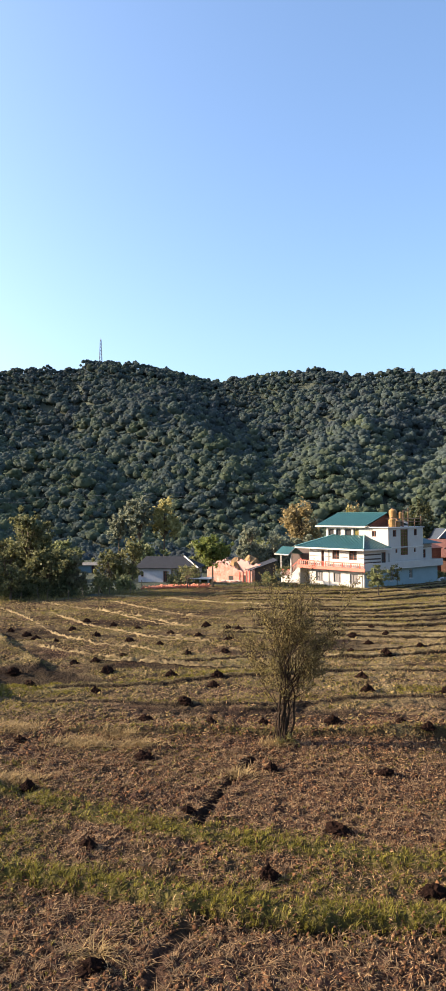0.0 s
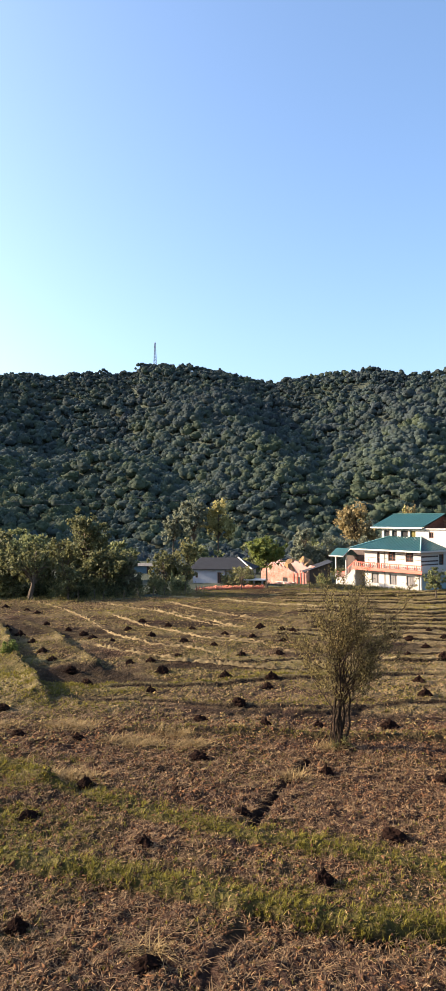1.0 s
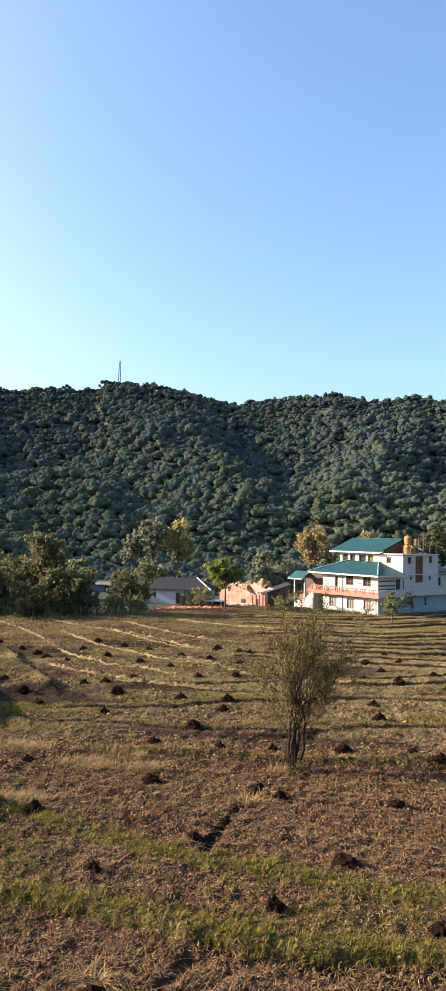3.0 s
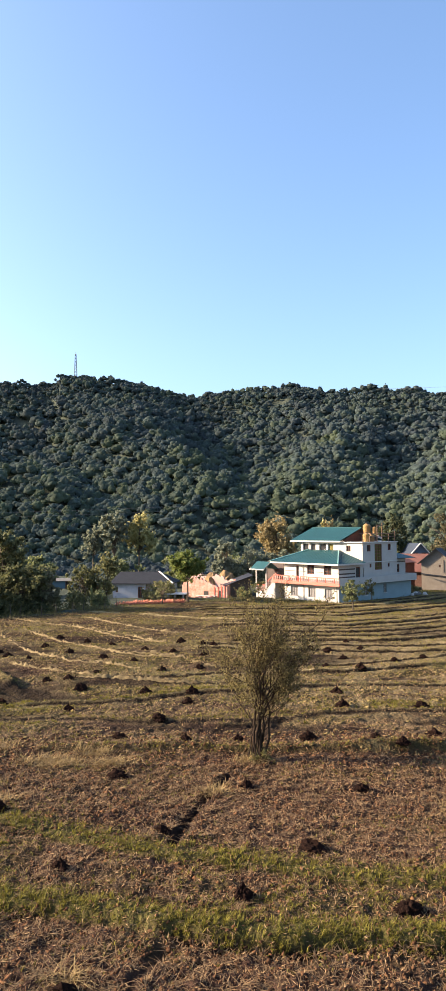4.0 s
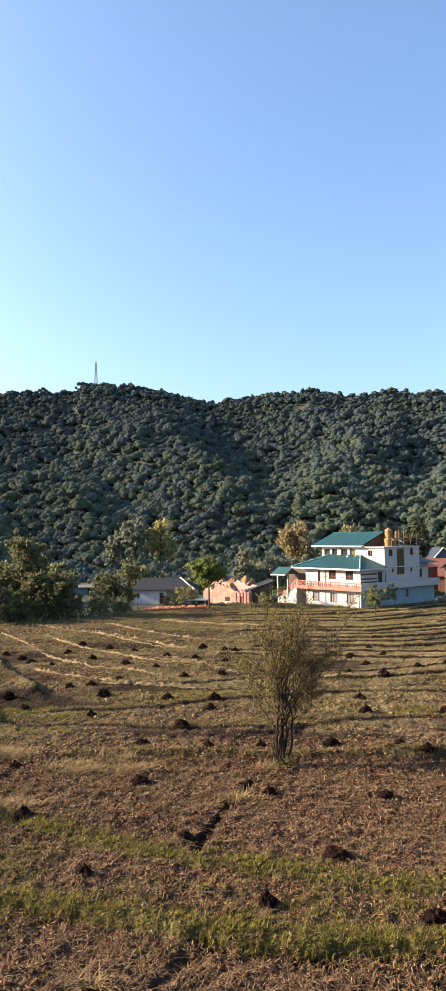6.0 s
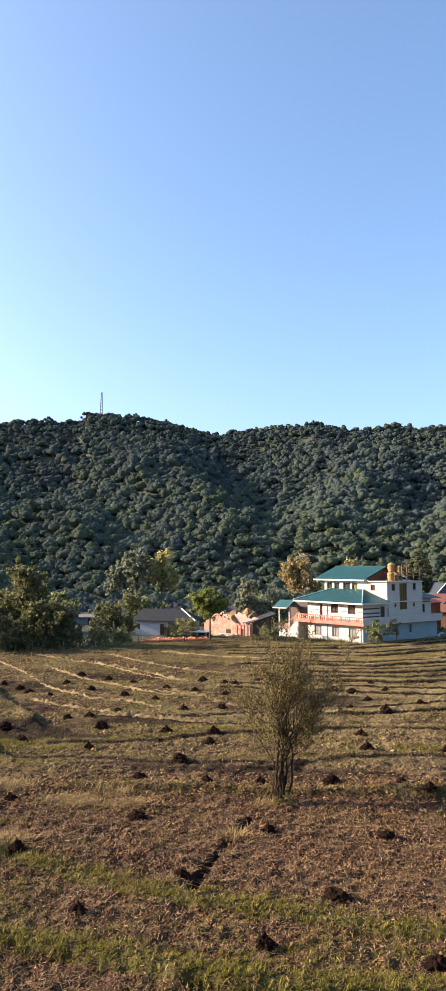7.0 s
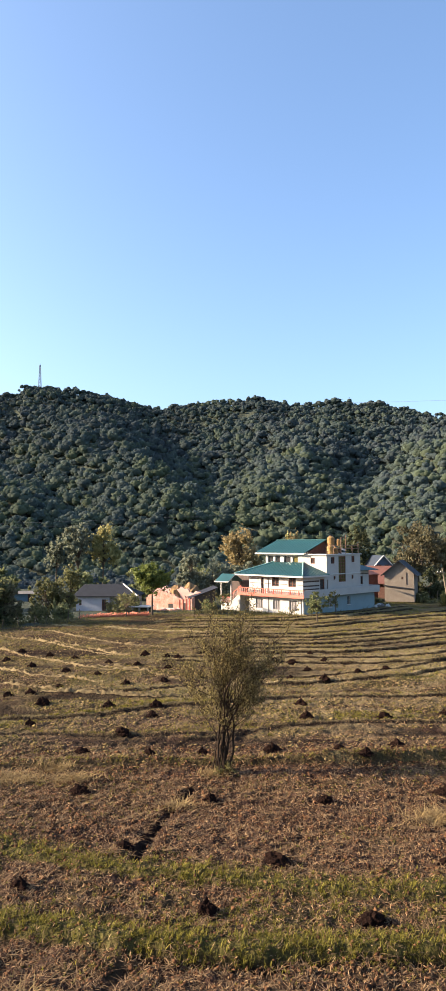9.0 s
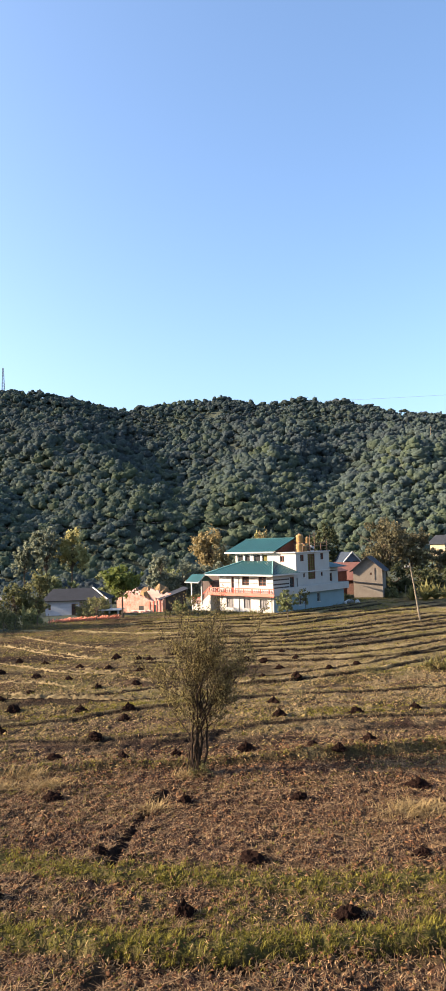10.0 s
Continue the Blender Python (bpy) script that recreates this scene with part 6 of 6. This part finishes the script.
for k, (x, y, w, h, lf) in enumerate(((-28.5, 99.5, 4.0, 2.2, M_LEAF_OLIVE), (-25.5, 102.0, 3.6, 2.6, M_LEAF_OLIVE), (-22.8, 105.0, 3.2, 2.2, M_LEAF_DARK), (-31.5, 96.0, 2.6, 1.4, M_LEAF_DARK),
                                     (-16.5, 113.0, 3.4, 2.2, M_LEAF_OLIVE), (-14.0, 115.0, 3.0, 2.6, M_LEAF_OLIVE), (-37.0, 93.0, 3.0, 2.0, M_LEAF_DARK), (-46.0, 91.5, 4.5, 3.2, M_LEAF_DARK),
                                     (-50, 93, 5.0, 4.0, M_LEAF_DARK), (-42.5, 96, 4.5, 3.0, M_LEAF_DARK), (35.3, 125.0, 2.6, 1.8, M_LEAF_OLIVE), (43, 128, 4.0, 1.8, M_LEAF_SHADE), (47, 131, 4.0, 1.6, M_LEAF_SHADE),
                                     (51.5, 134, 5.0, 2.2, M_LEAF_SHADE), (26.2, 122, 3.0, 1.2, M_LEAF_OLIVE), (-1.5, 114, 2.6, 1.8, M_LEAF_DARK))):
    bush(x, y, w, h, lf, int(420 * w * h / 4) + 260, 0.2, 200 + k, "tangled olive-green bush at the field's edge" if lf not in (M_LEAF_DARK, M_LEAF_SHADE) else "dense dark bush at the field's edge")
for k in range(9):
    x = -51 + 2.7 * k
    y = float(np.interp(x, FIELD_X, FIELD_Y)) + 3.6 + (k % 3) * 0.8
    bush(x, y, 3.6, 2.0 + 0.3 * (k % 3), M_LEAF_THICKET if k % 2 else M_LEAF_SHADE, 1300, 0.22, 250 + k, "dense dark bush under the thicket's trees" if k % 2 else "tangled deep green bush under the thicket's trees")
bush(-23.9, 50.6, 1.3, 0.75, M_LEAF_GREEN, 900, 0.1, 230, "low bright green bush on the terrace bank", group="bushes on the terraces")


def spiky(x, y, h, seed, leaf, label, n=34, name="banana_plant", category="plant"):
    """A rosette of long arching strap leaves."""
    q = np.random.default_rng(seed)
    ob = thing(name, pose(x, y, height(x, y) - 0.05), label, category)
    for k in range(n):
        a, tilt = q.uniform(0, 6.283), q.uniform(0.15, 0.95)
        d, up = Vector((math.cos(a), math.sin(a), 0)), Vector((0, 0, 1))
        ln, w = h * q.uniform(0.65, 1.1), h * 0.07
        s = Vector((-math.sin(a), math.cos(a), 0))
        bm = bmesh.new()
        pts = [(d * ln * tilt * t + up * ln * (t * (1.15 - 0.55 * tilt) - 0.45 * tilt * t * t * t)) for t in (0.08, 0.3, 0.55, 0.8, 1.0)]
        ws = (0.5, 1.0, 1.0, 0.7, 0.05)
        rows = [[bm.verts.new(p + s * w * k2 * v - up * (0.02 if k2 else 0)) for k2 in (-1, 0, 1)] for p, v in zip(pts, ws)]
        for r0, r1 in zip(rows, rows[1:]):
            bm.faces.new((r0[0], r0[1], r1[1], r1[0])), bm.faces.new((r0[1], r0[2], r1[2], r1[1]))
        part("leaf", bm, leaf, ob)
    return ob


for k, (x, y, h, n) in enumerate(((37.2, 119.2, 3.0, 40), (39.2, 118.4, 3.6, 48), (41.4, 119.6, 3.2, 40), (43.4, 121.0, 2.6, 30))):
    spiky(x, y, h, 5 + k, M_AGAVE, "spiky yellow-green agave-like plant at the field's edge", n, "agave")
spiky(20.3, 58.6, 1.5, 15, M_LEAF_SHRUB, "low spiky olive plant on the terrace bank", 36, "agave")
spiky(19.3, 58.0, 1.3, 16, M_AGAVE, "low spiky yellowing plant on the terrace bank", 34, "agave")
spiky(20.6, 56.9, 1.7, 17, M_AGAVE, "low spiky yellowing plant on the terrace bank", 40, "agave")
bush(19.9, 57.6, 2.6, 0.8, M_LEAF_SHRUB, 1100, 0.1, 231, "low tangled olive weeds on the terrace bank", group="bushes on the terraces")
spiky(-24.3, 107.6, 3.6, 7, M_LEAF_DARK, "banana plant with torn arching leaves", 18)
spiky(-22.9, 106.8, 3.0, 8, M_LEAF_DARK, "banana plant with torn arching leaves", 16)

# rough fence stakes along the thicket
q = random.Random(3)
for k in range(9):
    x = -33 + k * 1.7 + q.uniform(-0.7, 0.7)
    y = np.interp(x, FIELD_X, FIELD_Y) + 1.2
    ob = part("fence_stake", tube(bmesh.new(), [(0, 0, -0.2), (q.uniform(-0.1, 0.1), 0, 0.6), (q.uniform(-0.15, 0.15), 0, q.uniform(1.0, 1.6))], [0.07, 0.06, 0.04], 6), M_BARK)
    ob.matrix_world = pose(x, y, height(x, y))
    tagged(ob, "rough wooden stake at the field's edge", "fence stake", "stakes along the thicket")
for k, (x, y, h) in enumerate(((41, 126, 2.2), (38.5, 127, 1.9), (44, 128, 1.8))):
    ob = part("fence_stake", tube(bmesh.new(), [(0, 0, -0.2), (0.05, 0, h)], [0.09, 0.07], 6), M_CONCRETE)
    ob.matrix_world = pose(x, y, height(x, y))
    tagged(ob, "grey fence post beside the lane", "fence stake", "posts beside the lane")

# rubble and firewood beside the house
g = random.Random(8)
for k in range(12):
    x, y = 26.0 + g.uniform(-1.6, 1.6), 117.0 + g.uniform(-1.2, 1.2)
    bm = bmesh.new()
    bmesh.ops.create_icosphere(bm, subdivisions=2, radius=g.uniform(0.22, 0.5))
    for v in bm.verts:
        v.co += noise.noise_vector(v.co * 2.5 + Vector((k * 3, 0, 0))) * 0.16
    ob = part("stone", bm, M_STONE if k % 3 else M_FASCIA)
    ob.matrix_world = pose(x, y, height(x, y) + 0.08, g.uniform(0, 90), 0, g.uniform(0, 360))
    tagged(ob, "loose stone in the rubble beside the house", "stone", "rubble stones beside the house")


# ---- stubble, straw and grass ----
def scatter(n, near, far, power=1.0, half=(-29, 25)):
    """Places in the field, spread evenly over the plan between two distances."""
    r = np.sqrt(rng.uniform(0, 1, n) ** power * (far ** 2 - near ** 2) + near ** 2)
    a = np.radians(rng.uniform(half[0], half[1], n))
    return r * np.sin(a), r * np.cos(a)


def surface(x, y):
    """The field's surface, clods and all."""
    z, gr, pa, wi = land(x, y)
    return z + lumps(x, y, gr)


def riser(x, y):
    """How much a place lies on the bare riser of a far terrace."""
    out = np.zeros(x.shape)
    wob = 0.7 * (fbm(x / 2.2, y / 2.2, 5) - 0.5)
    for pts, step, crest, gr, pa, w in RISERS:
        d, over = to_edge(x, y, pts)
        out = np.maximum(out, np.exp(-((d + wob * min(1.0, w) + 0.25) / 0.4) ** 2) * np.exp(-(over / 2.0) ** 2))
    return out


def tufts(name, spacing, near, far, blades, size, lean, material, rule, label):
    """Tufts of stubble or grass, close together, as one body of stuff."""
    n = int(0.5 * math.radians(54) * (far ** 2 - near ** 2) / spacing ** 2)
    x, y = scatter(n, near, far)
    z, gr, pa, wi = land(x, y)
    dice, clump = rng.uniform(0, 1, n), fbm(x * 0.9, y * 0.9, 91, 3)
    keep = (dice < (0.3 + 0.9 * smooth(clump, 0.35, 0.62)) * (1 - 0.85 * gr)) if rule == "dry" else (dice < gr * 1.2 * (0.32 + smooth(clump, 0.33, 0.6)) + 0.03)
    fur, where = furrow(x, y)
    keep &= (wi < 0.5) & (riser(x, y) < 0.2) & ((fur > 0.4) | (dice > where))
    for pts, deep, wide in RUNNELS:
        keep &= runnel(x, y, pts, wide) < 0.33
    x, y, gr = x[keep], y[keep], gr[keep]
    each = rng.uniform(0.55, 1.45, len(x))
    x, y, gr, each = (np.repeat(v, blades) for v in (x, y, gr, each))
    x, y = x + rng.normal(size=len(x)) * spacing * 0.2, y + rng.normal(size=len(x)) * spacing * 0.2
    z = surface(x, y)
    h = size * each * (1 if rule == "dry" else 0.65 + 0.6 * gr)
    me = blade_mesh(name, np.stack([x, y, z - 0.02], axis=1), h, size * 0.075, lean, material, rng)
    tagged(new(name, me), label, "grass" if rule == "green" else "stubble", kind="stuff")


tufts("stubble", 0.21, 14.5, 44, 8, 0.16, 1.8, M_STRAW, "dry", "short dry stubble and straw lying over the soil")
tufts("far_stubble", 0.5, 44, 108, 4, 0.18, 1.0, M_STRAW, "dry", "dry stubble over the far terraces")
tufts("grass", 0.145, 14.5, 50, 7, 0.155, 0.7, M_GRASS, "green", "short green grass along the terrace banks")
tufts("far_grass", 0.46, 48, 125, 5, 0.2, 0.6, M_GRASS, "green", "short green grass along the far terrace banks")


def verge(n):
    """Rank weeds and long grass along the field's far edge."""
    x = rng.uniform(-54, 52, n)
    y = np.interp(x, FIELD_X, FIELD_Y) + rng.normal(size=n) * 1.6 + 2.0
    x, y = x + rng.normal(size=n) * 0.15, y
    keep = vnoise(x * 0.6, y * 0.4, 45) > 0.28
    x, y = x[keep], y[keep]
    tall = 0.28 + 0.5 * smooth(fbm(x * 0.35, y * 0.35, 47, 3), 0.4, 0.7)
    me = blade_mesh("verge_weeds", np.stack([x, y, surface(x, y) - 0.03], axis=1), tall, 0.035, 0.7, M_VERGE, rng)
    return tagged(new("verge_weeds", me), "rank olive grass and weeds along the field's far edge", "weeds", kind="stuff")


M_VERGE = foliage("olive_verge_weeds", (0.05, 0.046, 0.018), (0.2, 0.175, 0.065))
verge(16000)


def litter(name, n, near, far, size, label):
    """Curled scraps of straw and root lying every way over the soil."""
    x, y = scatter(n, near, far)
    z, gr, pa, wi = land(x, y)
    fur, where = furrow(x, y)
    keep = (wi < 0.5) & (rng.uniform(0, 1, n) < 1.0 - 0.75 * gr) & ((fur > 0.38) | (rng.uniform(0, 1, n) > where))
    for pts, deep, wide in RUNNELS:
        keep &= runnel(x, y, pts, wide) < 0.2
    p = np.stack([x, y, surface(x, y) + rng.uniform(0.0, 0.05, n)], axis=1)[keep]
    return tagged(new(name, leaf_mesh(name, p, size, M_LITTER, rng, 8.0)), label, "straw litter", kind="stuff")


M_LITTER = mat("straw_and_root_litter", (0.33, 0.213, 0.108), 0.9, second=(0.06, 0.035, 0.018), scale=2, fine=20, bump=0, island=0.75)
litter("straw_litter", 70000, 14.5, 34, 0.019, "curled scraps of straw and root over the harvested plots")
litter("farther_straw_litter", 30000, 30, 62, 0.03, "curled scraps of straw and root over the farther plots")


def clods(name, spacing, near, far, size, turn, material, label):
    """Rough clods of earth matted with stubble roots, one island each."""
    n = int(0.5 * math.radians(54) * (far ** 2 - near ** 2) / spacing ** 2)
    x, y = scatter(n, near, far)
    z, gr, pa, wi = land(x, y)
    keep = (wi < 0.5) & (rng.uniform(0, 1, n) < (0.35 + 0.9 * smooth(fbm(x * 0.8, y * 0.8, 97, 3), 0.3, 0.6)) * (1 - 0.9 * gr)) & (riser(x, y) < 0.2)
    fur, where = furrow(x, y)
    keep &= (fur > 0.4) | (rng.uniform(0, 1, n) > where)
    for pts, deep, wide in RUNNELS:
        keep &= runnel(x, y, pts, wide) < 0.36
    c = np.stack([x, y, surface(x, y)], axis=1)[keep]
    n = len(c)
    ball = np.array([[1, 0, 0], [0, 1, 0], [-1, 0, 0], [0, -1, 0], [0, 0, 1], [0, 0, -0.5]], float)
    tris = np.array([[0, 1, 4], [1, 2, 4], [2, 3, 4], [3, 0, 4], [1, 0, 5], [2, 1, 5], [3, 2, 5], [0, 3, 5]])
    s = size * rng.uniform(0.45, 1.25, (n, 1, 1)) * np.stack([rng.uniform(0.8, 2.1, n), rng.uniform(0.5, 1.0, n), rng.uniform(0.5, 1.2, n)], axis=1)[:, None, :]
    v = (ball[None] + rng.normal(size=(n, 6, 3)) * 0.28) * s
    a = rng.normal(size=n)[:, None] * turn
    v = np.stack([v[:, :, 0] * np.cos(a) - v[:, :, 1] * np.sin(a), v[:, :, 0] * np.sin(a) + v[:, :, 1] * np.cos(a), v[:, :, 2]], axis=2) + c[:, None, :]
    f = (np.arange(n)[:, None, None] * 6 + tris[None]).reshape(-1, 3)
    return tagged(new(name, fast_mesh(name, v.reshape(-1, 3), f, material)), label, "soil clods", kind="stuff")


M_CLOD = mat("matted_soil_clods", (0.145, 0.073, 0.036), 0.95, second=(0.03, 0.016, 0.0105), scale=3, fine=22, bump=0.6, dist=0.02, island=0.6, spec=0.05)
# Far clods are paler than the near ones, to lift the far plots' brightness.
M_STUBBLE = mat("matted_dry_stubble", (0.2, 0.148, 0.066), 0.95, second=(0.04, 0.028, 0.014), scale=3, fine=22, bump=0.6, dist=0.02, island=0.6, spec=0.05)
clods("soil_clods", 0.14, 14.5, 39, 0.062, 1.2, M_CLOD, "rough brown clods of soil and stubble roots over the plots")
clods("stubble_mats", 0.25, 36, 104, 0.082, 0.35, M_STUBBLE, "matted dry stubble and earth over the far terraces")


# ---- low straw-covered bunds between the left-hand plots ----
def bund(pts, seed):
    q = np.random.default_rng(seed)
    line = np.array(pts, float)
    s = np.concatenate([[0], np.cumsum(np.hypot(*np.diff(line, axis=0).T))])
    t = np.arange(0, s[-1], 0.17)
    x, y = np.interp(t, s, line[:, 0]), np.interp(t, s, line[:, 1])
    for _ in range(3):
        x[5:-5] = np.convolve(x, np.ones(11) / 11, "valid")
        y[5:-5] = np.convolve(y, np.ones(11) / 11, "valid")
    x, y = x + q.normal(size=len(x)) * 0.035, y + q.normal(size=len(x)) * 0.035
    dx, dy = np.gradient(x), np.gradient(y)
    n = np.hypot(dx, dy)
    nx, ny = -dy / n, dx / n
    tall = (0.09 + 0.13 * smooth(fbm(t * 0.6, t * 0, seed, 3), 0.3, 0.66)) * q.uniform(0.1, 1.5, len(t)) * smooth(t, 0, 2.5) * smooth(t[-1] - t, 0, 2.5) - 0.02
    V = []
    for off, up in ((-0.09, -0.5), (-0.035, 0.75), (0.0, 1.0), (0.035, 0.8), (0.09, -0.5)):
        o = off * q.uniform(0.7, 1.3, len(t))
        px, py = x + nx * o, y + ny * o
        V.append(np.stack([px, py, surface(px, py) + tall * up * q.uniform(0.6, 1.3, len(t)) - (0.05 if up < 0 else 0)], axis=1))
    v = np.stack(V, axis=1)
    m = len(t)
    i, k = np.meshgrid(np.arange(m - 1), np.arange(4), indexing="ij")
    f = np.stack([i * 5 + k, (i + 1) * 5 + k, (i + 1) * 5 + k + 1, i * 5 + k + 1], axis=2).reshape(-1, 4)
    ob = new("field_bund", fast_mesh("field_bund", v.reshape(-1, 3), f, M_BUND))
    return tagged(ob, "low earth bund covered with pale straw between plots", "field bund", "bunds between the plots")


M_BUND = mat("straw_covered_bund", (0.21, 0.165, 0.09), 0.95, second=(0.075, 0.05, 0.027), scale=2.2, fine=14, bump=0.8, dist=0.05, spec=0.05)
for k, (pts, step, crest, gr, pa, w) in enumerate(EDGES):
    if pa > 0.75:
        bund(pts, 400 + k)


def dry_clump(x, y, w, n, seed, label):
    q = np.random.default_rng(seed)
    px, py = x + q.normal(size=n) * w * 0.5, y + q.normal(size=n) * w * 0.22
    ob = new("dry_grass_clump", blade_mesh("dry_grass_clump", np.stack([px, py, surface(px, py) - 0.03], axis=1), 0.5, 0.013, 1.3, M_DRY, q))
    return tagged(ob, label, "dry grass", "dry grass clumps")


for k, (x, y, w, n) in enumerate(((-17.6, 35.1, 1.6, 900), (-13.4, 35.4, 1.5, 1200), (-9.5, 33.6, 1.6, 1300), (-7.9, 35.1, 1.0, 900), (-6.8, 33.6, 1.0, 700), (-11.0, 28.7, 1.3, 900), (8.7, 28.6, 1.5, 1300), (-1.7, 30.2, 0.5, 300), (-4.6, 17.9, 0.6, 180))):
    dry_clump(x, y, w, n * 6 // 10, 300 + k, "flattened clump of long straw-coloured dry grass")

# tufts at the foot of the field tree
dry_clump(-0.3, 34.3, 0.6, 300, 320, "tuft of dry grass at the foot of the young tree")
bush(0.25, 34.35, 1.1, 0.5, M_VERGE, 500, 0.07, 232, "low green weeds at the foot of the young tree", group="bushes on the terraces")
